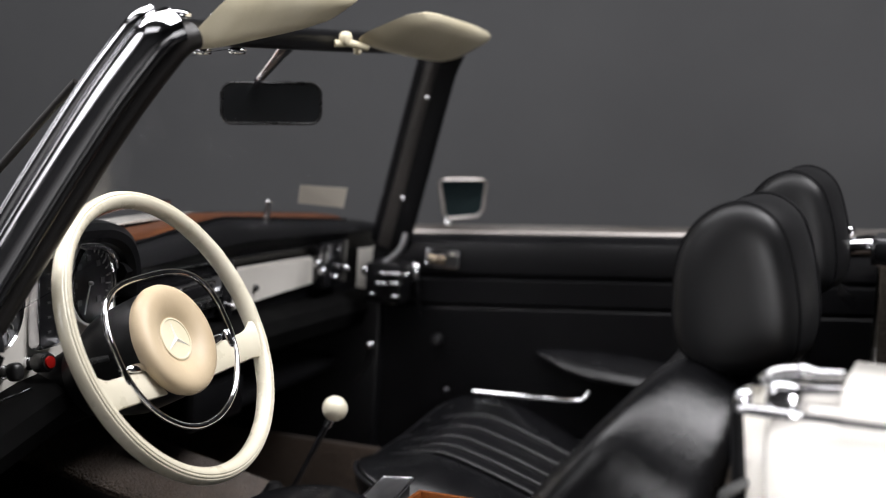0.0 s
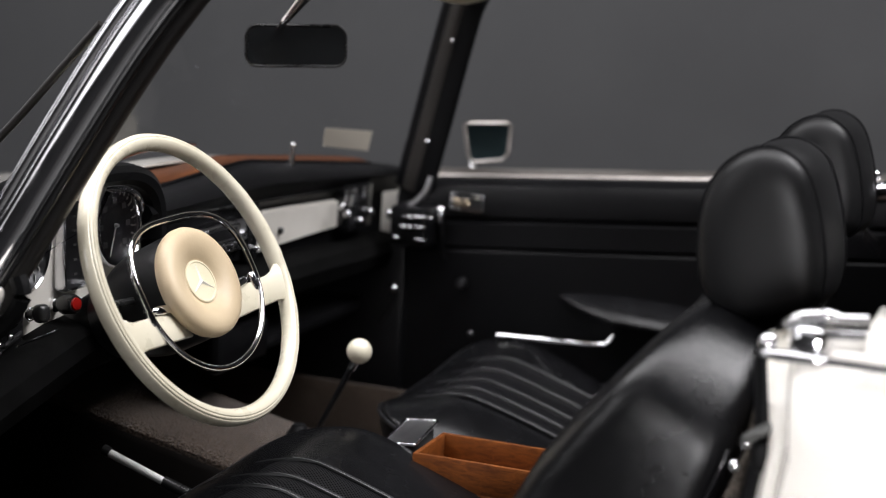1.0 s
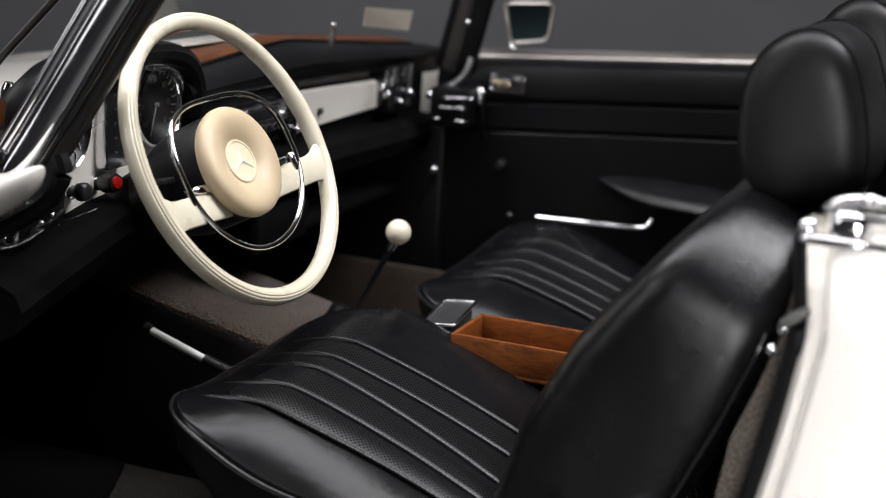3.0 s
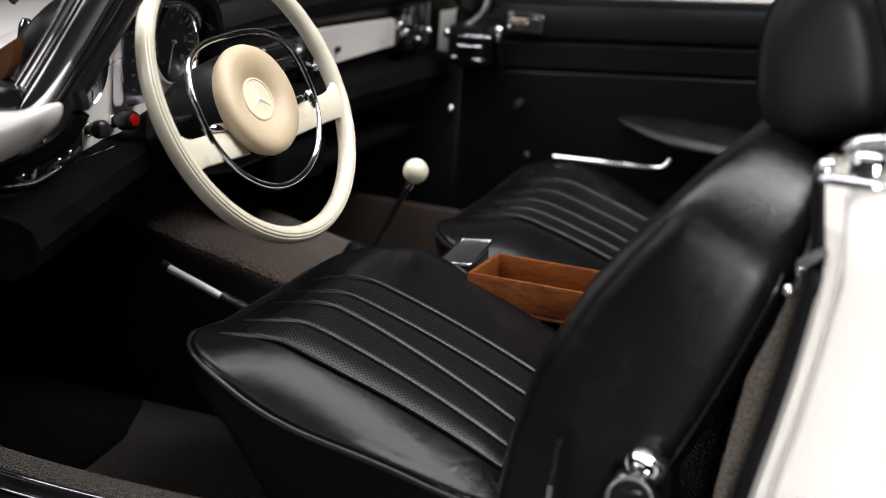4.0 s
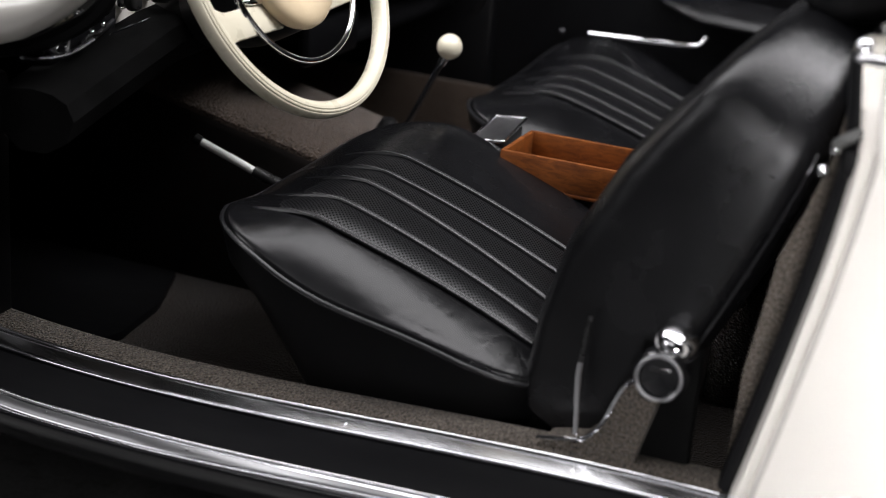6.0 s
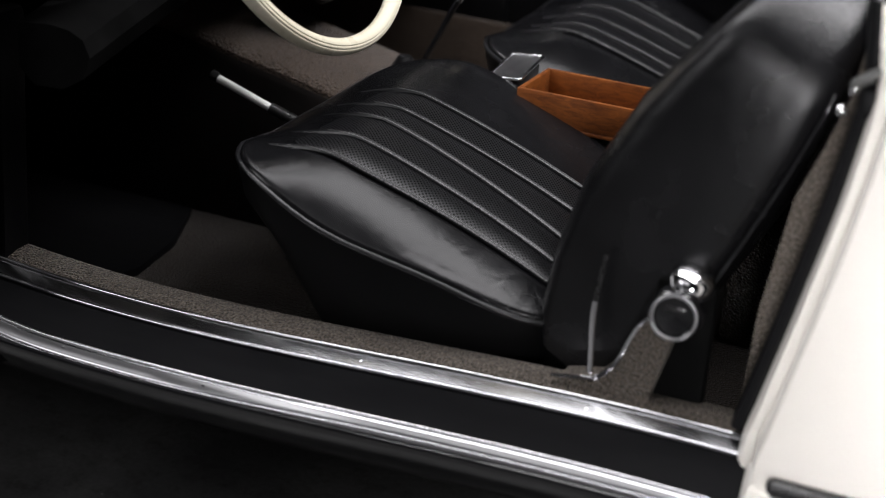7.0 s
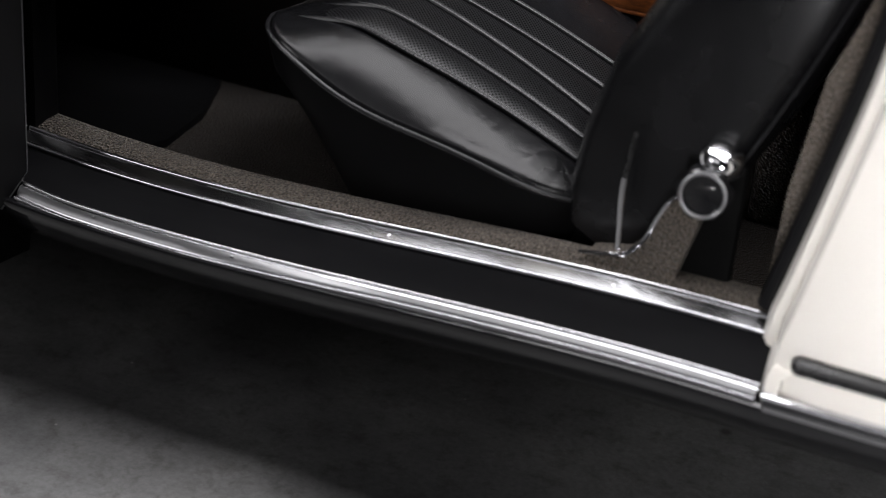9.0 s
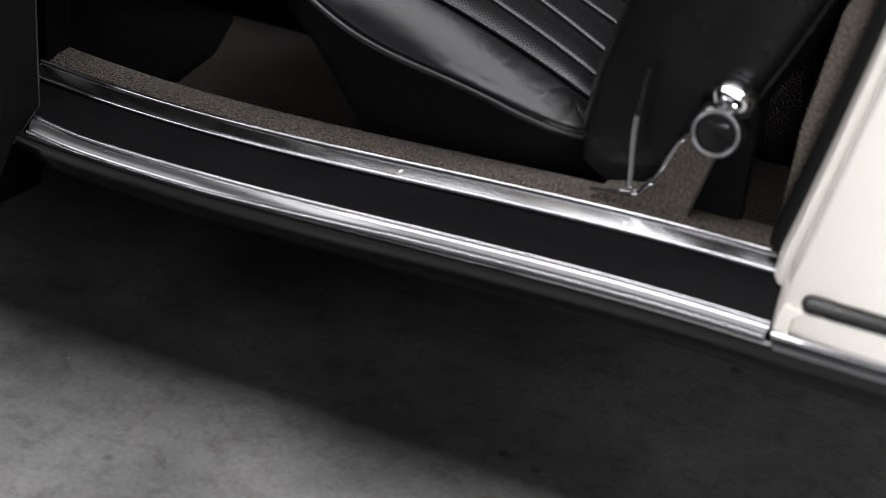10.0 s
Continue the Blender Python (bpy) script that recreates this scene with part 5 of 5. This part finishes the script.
part("emblem", moved(joined(revolve([(0.0300, 0.0466), (0.0292, 0.0482), (0.0272, 0.0486), (0.0262, 0.0475), (0.0001, 0.0475)], 40)), HUBM), VISOR, wheel, "round pale emblem")
star = []
for k in range(3):
    a = radians(90 + 120 * k)
    ray = [[(-0.0028 * (1 - q) - 0.0002, 0.0252 * q, 0.0476), (0.0028 * (1 - q) + 0.0002, 0.0252 * q, 0.0476), (0.0, 0.0252 * q, 0.0476 + 0.0022 * (1 - q) + 0.0004)] for q in (0, 0.5, 1)]
    star.append(moved(loft(ray), pose(0, 0, 0, 0, 0, math.degrees(a) - 90 - 4)))
part("emblem_rays", moved(joined(*star), HUBM), material("pale_enamel_inlay", (0.86, 0.84, 0.78), 0.3), wheel, "pale three-rayed inlay")
# horn ring
ring_pts = []
for k in range(72):
    a = k * math.tau / 72
    c, s = math.cos(a), math.sin(a)
    e = 3.0 if s > 0 else 2.0
    ring_pts.append((0.004 + 0.127 * math.copysign(abs(c) ** (2 / e), c), -0.010 + (0.095 if s > 0 else 0.116) * math.copysign(abs(s) ** (2 / e), s), -0.004 + 0.006 * abs(c)))
part("horn_ring", moved(tube(ring_pts, 0.0043, 12, closed=True), WM), CHROME, wheel, "chrome horn ring")
for sx in (-1, 1):
    part("ring_bracket", moved(joined(moved(superpad(0.020, 0.006, 0.006, 3, 3, 20, 10), pose(sx * 0.090, -0.026, -0.002, 0, 0, 8 * sx)), moved(superpad(0.006, 0.014, 0.005, 3, 3, 20, 10), pose(sx * 0.121, -0.03, 0.0))), WM), CHROME, wheel, "chrome bracket of the horn ring")
part("hub", moved(revolve([(0.052, -0.11), (0.058, -0.085), (0.068, -0.06), (0.073, -0.04), (0.074, 0.02), (0.070, 0.031), (0.0001, 0.031)], 40), HUBM), HUBBLACK, wheel, "black hub")
part("column_shroud", moved(revolve([(0.030, -0.26), (0.040, -0.20), (0.046, -0.14), (0.048, -0.095), (0.0001, -0.095)], 28), Matrix.Translation(W_AT) @ WM), VINYL, car, "black steering column shroud")
stalk = moved(tube([(-0.05, 0.0, -0.05), (-0.12, 0.005, -0.045)], 0.005, 8), Matrix.Translation(W_AT) @ WM)
part("stalk", stalk, PLASTIC, car, "black stalk behind the wheel")

# ---- gear lever, handbrake, console ----
gear = empty("gear_lever", (-0.03, 0.0, 0.49), car)
part("gear_knob", moved(superpad(0.0198, 0.0198, 0.0198, 2, 2, 32, 20), pose(0.095, 0.0, 0.181)), IVORY, gear, "ivory ball knob")
part("gear_rod", tube(smooth_line([(0.088, 0, 0.164), (0.072, 0, 0.130), (0.045, 0, 0.072), (0.0, 0, -0.02)], 5), 0.0048, 10), BLACK, gear, "black lever rod")
part("knob_ferrule", tube([(0.090, 0, 0.166), (0.083, 0, 0.152)], 0.007, 12), CHROME, gear, "chrome ferrule")
part("gear_boot", moved(revolve([(0.055, -0.02), (0.050, 0.0), (0.035, 0.012), (0.022, 0.030), (0.010, 0.05)], 20), pose(0.0, 0, 0.0)), SEAL, gear, "black rubber boot")
brake = empty("handbrake", (-0.160, -0.27, 0.506), car)
# White colour stands in for the bright reflection along the chrome grip.
part("brake_grip", tube([(-0.046, 0, 0.028), (0.043, 0, 0.0)], 0.0060, 12), WHITEGRIP, brake, "grip painted white for its bright reflection")
part("brake_end", joined(tube([(-0.058, 0, 0.032), (-0.046, 0, 0.028)], 0.0078, 12), tube([(0.043, 0, 0.0), (0.085, 0.002, -0.013), (0.16, 0.01, -0.05), (0.24, 0.02, -0.16)], 0.0085, 10)), PLASTIC, brake, "black lever ends")
ash = empty("console_ashtray", (0.18, -0.05, 0.545), car)
lid_at = pose(-0.006, 0.006, 0.022, 0, -4, 7)
lid = part("ashtray_lid", moved(loft([[(x * k, y * k, z) for x, y in rounded(0.050, 0.140, 0.004)] for k, z in ((0.985, 0.0), (1.0, 0.0008), (1.0, 0.0032), (0.985, 0.004))]), lid_at), SMOKED, ash, "dark polished metal lid")
part("lid_frame", moved(tube([(x, y, 0.0035) for x, y in rounded(0.050, 0.140, 0.004)], 0.0024, 10, closed=True), lid_at), CHROME, lid, "thin bright edge of the lid")
part("ashtray_body", box(-0.024, 0.012, -0.055, 0.060, -0.07, 0.021), VINYL, ash, "black ashtray body", bevel=0.003)
for _z in (0.004, -0.009):
    part("ashtray_bar", tube([(0.024, -0.075, _z + 0.012), (0.006, -0.077, _z + 0.012)], 0.0026, 8), SATIN, ash, "small chrome bar")

crate = tagged(empty("storage_box", (0.320, -0.099, 0.502)), "open oiled-walnut storage box on the tunnel between the seats", "storage box")


def tray_wall(x0, x1, y0, y1, z0, z1, name):
    return part(name, box(x0, x1, y0, y1, z0, z1), WOOD, crate, bevel=0.0015)


tray_wall(-0.098, 0.110, -0.062, -0.055, 0.028, 0.074, "side_board")
tray_wall(-0.098, 0.110, 0.055, 0.062, 0.028, 0.074, "side_board")
tray_wall(-0.098, -0.091, -0.055, 0.055, 0.028, 0.074, "end_board")
tray_wall(0.103, 0.110, -0.055, 0.055, 0.028, 0.074, "end_board")
part("plinth", box(-0.090, 0.100, -0.050, 0.050, 0.0, 0.022), VINYL, crate, "black plinth under the box", bevel=0.002)
tray_wall(-0.098, 0.110, -0.062, 0.062, 0.022, 0.028, "base_board")


# ---- seats ----
TILT = radians(19)


def cushion_frame(u, v, w):
    """Seat cushion's own frame: u rearward along the tilted top, v across, w off the top."""
    return (u * math.cos(TILT) + w * math.sin(TILT), v, -u * math.sin(TILT) + w * math.cos(TILT))


LEN, WID = 0.50, 0.52


def side_edge(u):
    """Height of the piped edge on the door's side: it sags in the middle."""
    return -0.004 - 0.027 * math.exp(-((u - 0.16) / 0.13) ** 2) - 0.012 * math.exp(-(u / 0.05) ** 2)


def crown(u, v, far=False):
    """Height of the cushion's top over its frame; far: the passenger's, higher at its front outer corner."""
    a, b = (u - LEN / 2) / (LEN / 2), v / (WID / 2)
    front = 0.055 * max(0.0, (0.125 - u) / 0.125) ** 1.7 * (1 - 0.35 * min(1.0, max(0.0, -b - 0.35) / 0.5))
    base = 0.012 + 0.018 * (1 - a * a) - front - 0.02 * max(0, a - 0.8)
    if b < 0:
        reach = (abs(a) ** 6.2 + abs(b) ** 6.2) ** (1 / 6.2) if a < 0 else abs(b) * (1 + 0.04 * a)
        return base - (max(0.0, base - side_edge(u)) + 0.004) * min(1.0, reach) ** 5 * min(1.0, -b / 0.3)
    return base - 0.022 * b ** 8 + (0.052 * (1 - 1.5 * u / LEN) if far else 0.025) * b ** 2


def outline_map(a, b, p=6.2):
    """Square (-1..1) to a rounded square."""
    s = max(abs(a), abs(b))
    r = (abs(a) ** p + abs(b) ** p) ** (1 / p) or 1e-6
    x, y = a * s / r, b * s / r
    return x, y * (1 - 0.07 * max(0.0, x) ** 2)


def seam(k, u, far):
    """Where the k-th seam of the cushion runs, u along it: they spread a little to the rear."""
    if far:
        return (-0.135, -0.088, -0.030, 0.042, 0.112)[k]
    return (-0.190, -0.135, -0.058, -0.003, 0.068)[k] - (0.0, 0.012, 0.028, 0.004, 0.004)[k] * (u - 0.16) / 0.24


def build_seat(hardware, lean, at, rest, bx=0.0, bz=0.0):
    seat = empty("car_seat", at, car)
    # leather cushion: top, rolled edge and skirt
    N = 96
    border = []
    for k in range(N):
        t = k / N * 4
        i, f = int(t), (t - int(t)) * 2 - 1
        border.append([(f, -1), (1, f), (-f, 1), (-1, -f)][i])
    rings = []
    for s in (0.02, 0.2, 0.4, 0.55, 0.68, 0.77, 0.84, 0.89, 0.93, 0.96, 0.985, 1.0):
        ring = []
        for a, b in border:
            x, y = outline_map(a * s, b * s)
            u, v = LEN / 2 * (1 + x), WID / 2 * y
            ring.append(cushion_frame(u, v, crown(u, v, not hardware)))
        rings.append(ring)
    edge = [outline_map(a, b) for a, b in border]
    for grow, w, tuck in ((1.010, -0.043, 0), (1.014, -0.050, 0.0), (1.008, -0.056, 0.0), (1.008, -0.066, 0.004), (1.0, -0.082, 0.020), (0.985, -0.105, 0.065), (0.965, -0.14, 0.120), (0.93, -0.19, 0.19)):
        rings.append([cushion_frame(LEN / 2 * (1 + x * grow) + tuck * max(0.0, -x), WID / 2 * y * grow, w + (crown(LEN / 2 * (1 + x), WID / 2 * y, not hardware) + 0.04) * (1 if w > -0.08 else 0.4)) for x, y in edge])
    part("cushion", loft(rings[:15]), LEATHER, seat, "smooth black leather cushion")
    part("cushion_skirt", loft(rings[14:]), DULLHIDE, seat, "dull black leather skirt of the cushion")
    part("cushion_piping", tube([cushion_frame(LEN / 2 * (1 + x * 1.022), WID / 2 * y * 1.014, -0.050 + crown(LEN / 2 * (1 + x), WID / 2 * y, not hardware) + 0.04) for x, y in edge], 0.0032, 8, closed=True), PIPING, seat, "black leather piping round the cushion")
    # perforated flutes between the seams
    along = [0.034 + (LEN - 0.052) * k / 32 for k in range(33)]

    def on_top(u, v, lift):
        return cushion_frame(u, v, crown(u, v, not hardware) + lift)

    for i in range(4):
        rows = []
        for k, u in enumerate(along):
            fade = min(1.0, k / 6)
            v0, v1 = seam(i, u, not hardware), seam(i + 1, u, not hardware)
            top = [on_top(u, v0 + (v1 - v0) * j / 10, -0.002 + 0.003 * fade + fade * 0.0042 * math.sin(math.pi * j / 10) ** 0.7) for j in range(11)]
            low = [on_top(u, v1 + (v0 - v1) * j / 10, -0.01) for j in range(11)]
            rows.append(top + low)
        part("flute", loft(rows), PERFORATED, seat, "perforated black leather flute")
    for i in range(5):
        part("seam_piping", tube([on_top(u, seam(i, u, not hardware), -0.004 + 0.0078 * min(1.0, k / 6)) for k, u in enumerate(along)], 0.0040, 8), PIPING, seat, "raised leather seam")
        # Pale thread, thickened to the rear to paint the seam's highlight too.
        sew = np.linspace(0.08, LEN - 0.02, 190)
        part("seam_stitching", tube([on_top(u, seam(i, u, not hardware) - 0.0030, 0.0058 + 0.0009 * (k % 2)) for k, u in enumerate(sew)], [(0.0010 if k % 3 else 0.0005) * min(1.0, 0.3 + k / 90) for k in range(len(sew))], 5), STITCH, seat, "fine grey stitching that also gives the seam's highlight")
    # backrest
    B0, LEAN_B = Vector((0.420 + bx, 0, -0.187 + bz)), radians(lean)

    def back(h, t, v):
        return (B0.x + h * math.sin(LEAN_B) + t * math.cos(LEAN_B), v, B0.z + h * math.cos(LEAN_B) - t * math.sin(LEAN_B))

    rings = []
    prof = [(0.0, 0.02, 0.10, 0.235), (0.012, -0.004, 0.120, 0.248), (0.05, -0.025, 0.130, 0.254), (0.12, -0.050, 0.136, 0.256), (0.21, -0.068, 0.138, 0.256), (0.33, -0.066, 0.132, 0.255), (0.40, -0.055, 0.125, 0.254), (0.445, -0.046, 0.119, 0.252), (0.470, -0.041, 0.114, 0.246), (0.492, -0.036, 0.110, 0.232), (0.512, -0.031, 0.105, 0.212), (0.532, -0.024, 0.099, 0.184), (0.550, -0.014, 0.092, 0.150), (0.564, 0.0, 0.084, 0.110), (0.575, 0.022, 0.070, 0.06)]
    for h, t0, t1, hw in prof:
        ring = []
        for k in range(72):
            a = k * math.tau / 72
            c, s = math.cos(a), math.sin(a)
            e = 9.0 - 5.5 * min(1.0, max(0.0, (h - 0.452) / 0.11))
            ring.append(back(h, (t0 + t1) / 2 + (t1 - t0) / 2 * math.copysign(abs(s) ** (2 / min(6.0, e)), s), hw * math.copysign(abs(c) ** (2 / e), c)))
        rings.append(ring)
    part("backrest", loft(rings), BACKHIDE, seat, "smooth black leather backrest")
    for v0, v1 in ((0.069 * k, 0.069 * (k + 1)) for k in (-2, -1, 0, 1)):
        rows = [[back(0.10 + 0.28 * k / 12, -0.044 - 0.024 * math.sin(math.pi * k / 12) - 0.007 * math.sin(math.pi * j / 6), v0 + (v1 - v0) * j / 6) for j in range(7)] + [back(0.10 + 0.28 * k / 12, -0.03, v1), back(0.10 + 0.28 * k / 12, -0.03, v0)] for k in range(13)]
        part("back_flute", loft(rows), BACKHIDE, seat, "black leather flute")
    for sv in (-1, 1):
        part("back_piping", tube(smooth_line([back(h, t0 + 0.95 * (t1 - t0), sv * (hw - 0.012)) for h, t0, t1, hw in prof[1:9]], 4), 0.0018, 8), PIPING, seat, "black piping along the backrest")
    # headrest: an oval pad between two piped end panels
    hx, hz = rest
    oval = smooth_line([(hx + a, 0, hz + b) for a, b in ((-0.0715, -0.03), (-0.0705, 0.035), (-0.053, 0.074), (-0.022, 0.098), (0.010, 0.101), (0.040, 0.082), (0.058, 0.042), (0.069, -0.003), (0.0725, -0.040), (0.066, -0.068), (0.03, -0.088), (-0.02, -0.092), (-0.058, -0.072))], 5, closed=True)

    def slab(y, k, dx):
        return [(hx + dx + (p.x - hx) * k, y, hz + (p.z - hz) * (1 + (k - 1) * 0.8)) for p in oval]

    near_end = [slab(y, k, 0.0) for y, k in ((-0.1130, 0.30), (-0.1125, 0.55), (-0.110, 0.74), (-0.105, 0.87), (-0.098, 0.955), (-0.092, 0.99), (-0.088, 0.985))]
    body = [slab(y, k, d) for y, k, d in ((-0.088, 0.985, 0.0), (-0.082, 1.0, 0.001), (-0.055, 1.02, 0.004), (-0.01, 1.03, 0.007), (0.03, 1.01, 0.006), (0.058, 0.985, 0.004))]
    far_end = [slab(y, k, d) for y, k, d in ((0.058, 0.985, 0.004), (0.072, 0.95, 0.003), (0.084, 0.84, 0.002), (0.090, 0.62, 0.0), (0.092, 0.3, 0.0))]
    part("headrest_panel", loft(near_end), HIDE, seat, "smooth black leather end of the headrest")
    part("headrest_pad", loft(body), HIDE, seat, "smooth black leather headrest pad")
    part("headrest_panel", loft(far_end), HIDE, seat, "smooth black leather end of the headrest")
    for y, k, d in ((-0.0885, 0.997, 0.0), (0.058, 0.992, 0.004)):
        part("headrest_piping", tube(slab(y, k, d), 0.0026, 8, closed=True, up=(0, 1, 0)), SEAMBLACK, seat, "black piping round the headrest")
    for v in (-0.05, 0.05):
        part("headrest_post", tube([(hx, v, hz - 0.07), (hx - 0.035, v, hz - 0.17)], 0.006, 10), CHROME, seat, "chrome headrest post")
    # base under the cushion
    part("seat_base", box(0.16, 0.47, -0.215, 0.215, -0.285, -0.155), FELT, seat, "black seat base", bevel=0.01)
    for v in (-0.2, 0.2):
        part("seat_runner", box(0.0, 0.50, v - 0.015, v + 0.015, -0.308, -0.284), STEEL, seat, "steel seat runner", bevel=0.002)
    if hardware:
        x0, z0 = 0.603, -0.083
        knob = facing((x0, -0.290, z0), (0.1, -1, 0.12))
        lobes = [[(r * (1 + w * 0.05 * math.cos(6 * k * math.tau / 48)) * math.cos(k * math.tau / 48), r * (1 + w * 0.05 * math.cos(6 * k * math.tau / 48)) * math.sin(k * math.tau / 48), h) for k in range(48)] for r, h, w in ((0.020, -0.03, 0), (0.029, -0.022, 1), (0.0315, -0.012, 1), (0.0315, 0.004, 1), (0.029, 0.010, 0.5), (0.0275, 0.012, 0), (0.023, 0.012, 0), (0.0215, 0.006, 0), (0.0001, 0.004, 0))]
        part("recliner_knob", moved(loft(lobes), knob), BLACK, seat, "round black recliner knob with a scalloped edge")
        part("recliner_ring", moved(tube([(0.0252 * math.cos(k * math.tau / 44), 0.0252 * math.sin(k * math.tau / 44), 0.0122) for k in range(44)], 0.0023, 8, closed=True), knob), LID, seat, "dull chrome ring of the recliner")
        part("knob_slot", moved(box(-0.012, 0.012, -0.0025, 0.0025, 0.004, 0.0065), knob @ pose(0, 0.008, 0)), PLASTIC, seat, "raised bar on the knob's face", bevel=0.001)
        cap = facing((x0 + 0.010, -0.268, z0 + 0.036), (0.30, -0.42, 0.85))
        part("recliner_cap", moved(revolve([(0.021, -0.035), (0.0225, -0.02), (0.0235, 0.0), (0.0225, 0.006), (0.019, 0.010), (0.012, 0.0125), (0.0001, 0.0135)], 32), cap), CHROME, seat, "chrome pivot cap of the backrest")
        part("cap_band", moved(tube([(0.0238 * math.cos(k * math.tau / 36), 0.0238 * math.sin(k * math.tau / 36), -0.006) for k in range(36)], 0.0022, 8, closed=True), cap), BLACK, seat, "black band round the pivot cap")
        line = smooth_line([(0.510, -0.272, -0.040), (0.507, -0.274, -0.071), (0.505, -0.276, -0.096), (0.505, -0.278, -0.121), (0.508, -0.280, -0.164), (0.509, -0.281, -0.184)], 4)
        part("tilt_lever", tube(line[8:], 0.0036, 10, flat=0.7, up=(0, 1, 0)), CHROME, seat, "slim chrome tilt lever")
        part("lever_stem", tube(line[:9], 0.0028, 8, flat=0.7, up=(0, 1, 0)), PLASTIC, seat, "black upper end of the lever")
        part("hinge_bracket", loft([[(x, y, z) for x, z in ((0.473, -0.198), (0.519, -0.186), (0.540, -0.163), (0.553, -0.130), (0.564, -0.106), (0.581, -0.096), (0.605, -0.105), (0.597, -0.140), (0.585, -0.185), (0.575, -0.23), (0.473, -0.23))] for y in (-0.285, -0.250)]), CARPET, seat, "carpeted hinge bracket", bevel=0.002)
        part("side_plate", box(0.570, 0.640, -0.262, -0.245, -0.215, -0.055), FELT, seat, "black side plate", bevel=0.006)
        part("bracket_edge", tube(smooth_line([(0.465, -0.286, -0.197), (0.500, -0.287, -0.190), (0.521, -0.287, -0.184), (0.541, -0.287, -0.160), (0.554, -0.287, -0.127), (0.565, -0.287, -0.104), (0.579, -0.287, -0.095)], 5), 0.003, 8), CHROME, seat, "bright edge of the hinge bracket")
    return seat


seat_l = build_seat(True, 27.0, (0.015, -0.365, 0.592), (0.720, 0.393))
tagged(seat_l, "black leather driver's seat with fluted cushion and headrest", group="seats of the car")
seat_r = build_seat(False, 24.0, (0.056, 0.345, 0.584), (0.639, 0.387), -0.056, -0.018)
tagged(seat_r, "black leather passenger seat with fluted cushion and headrest", group="seats of the car")
bolt_at = ((0.764, -0.617, 0.790), (0.754, -0.617, 0.7645))
for at in bolt_at:
    part("belt_bolt", moved(superpad(0.007, 0.007, 0.007, 2.2, 2.2, 16, 10), pose(*at)), CHROME, car, "small chrome bolt")

# closed ends of the body and the wheels it stands on
part("tail_panel", loft([[(x, y, z) for y, z in ((-0.74, 0.32), (-0.76, 0.62), (-0.735, 0.93), (0.735, 0.93), (0.76, 0.62), (0.74, 0.32))] for x in (1.735, 1.775)]), PAINT, car, "white painted tail panel", bevel=0.01)
part("nose_panel", loft([[(x, y, z) for y, z in ((-0.74, 0.25), (-0.76, 0.36), (-0.70, 0.455), (0.70, 0.455), (0.76, 0.36), (0.74, 0.25))] for x in (-1.89, -1.84)]), PAINT, car, "white painted nose panel", bevel=0.01)
TYRE = material("black_tyre_rubber", (0.018, 0.018, 0.019), 0.75, spec=0.2)
grain(TYRE, 120, 0.3, 0.001)
for _x in (-1.30, 1.42):
    for _s in (-1, 1):
        road = empty("road_wheel", (_x, _s * 0.64, 0.31), car)
        turn = facing((0, 0, 0), (0, _s, 0))
        part("tyre", moved(revolve([(0.19, -0.085), (0.28, -0.085), (0.303, -0.07), (0.31, -0.04), (0.31, 0.04), (0.303, 0.07), (0.28, 0.085), (0.19, 0.085)], 48), turn), TYRE, road, "black rubber tyre")
        part("wheel_rim", moved(revolve([(0.195, 0.07), (0.188, 0.088), (0.17, 0.082), (0.12, 0.075), (0.10, 0.092), (0.05, 0.105), (0.0001, 0.108)], 40), turn), CHROME, road, "chrome wheel cover")
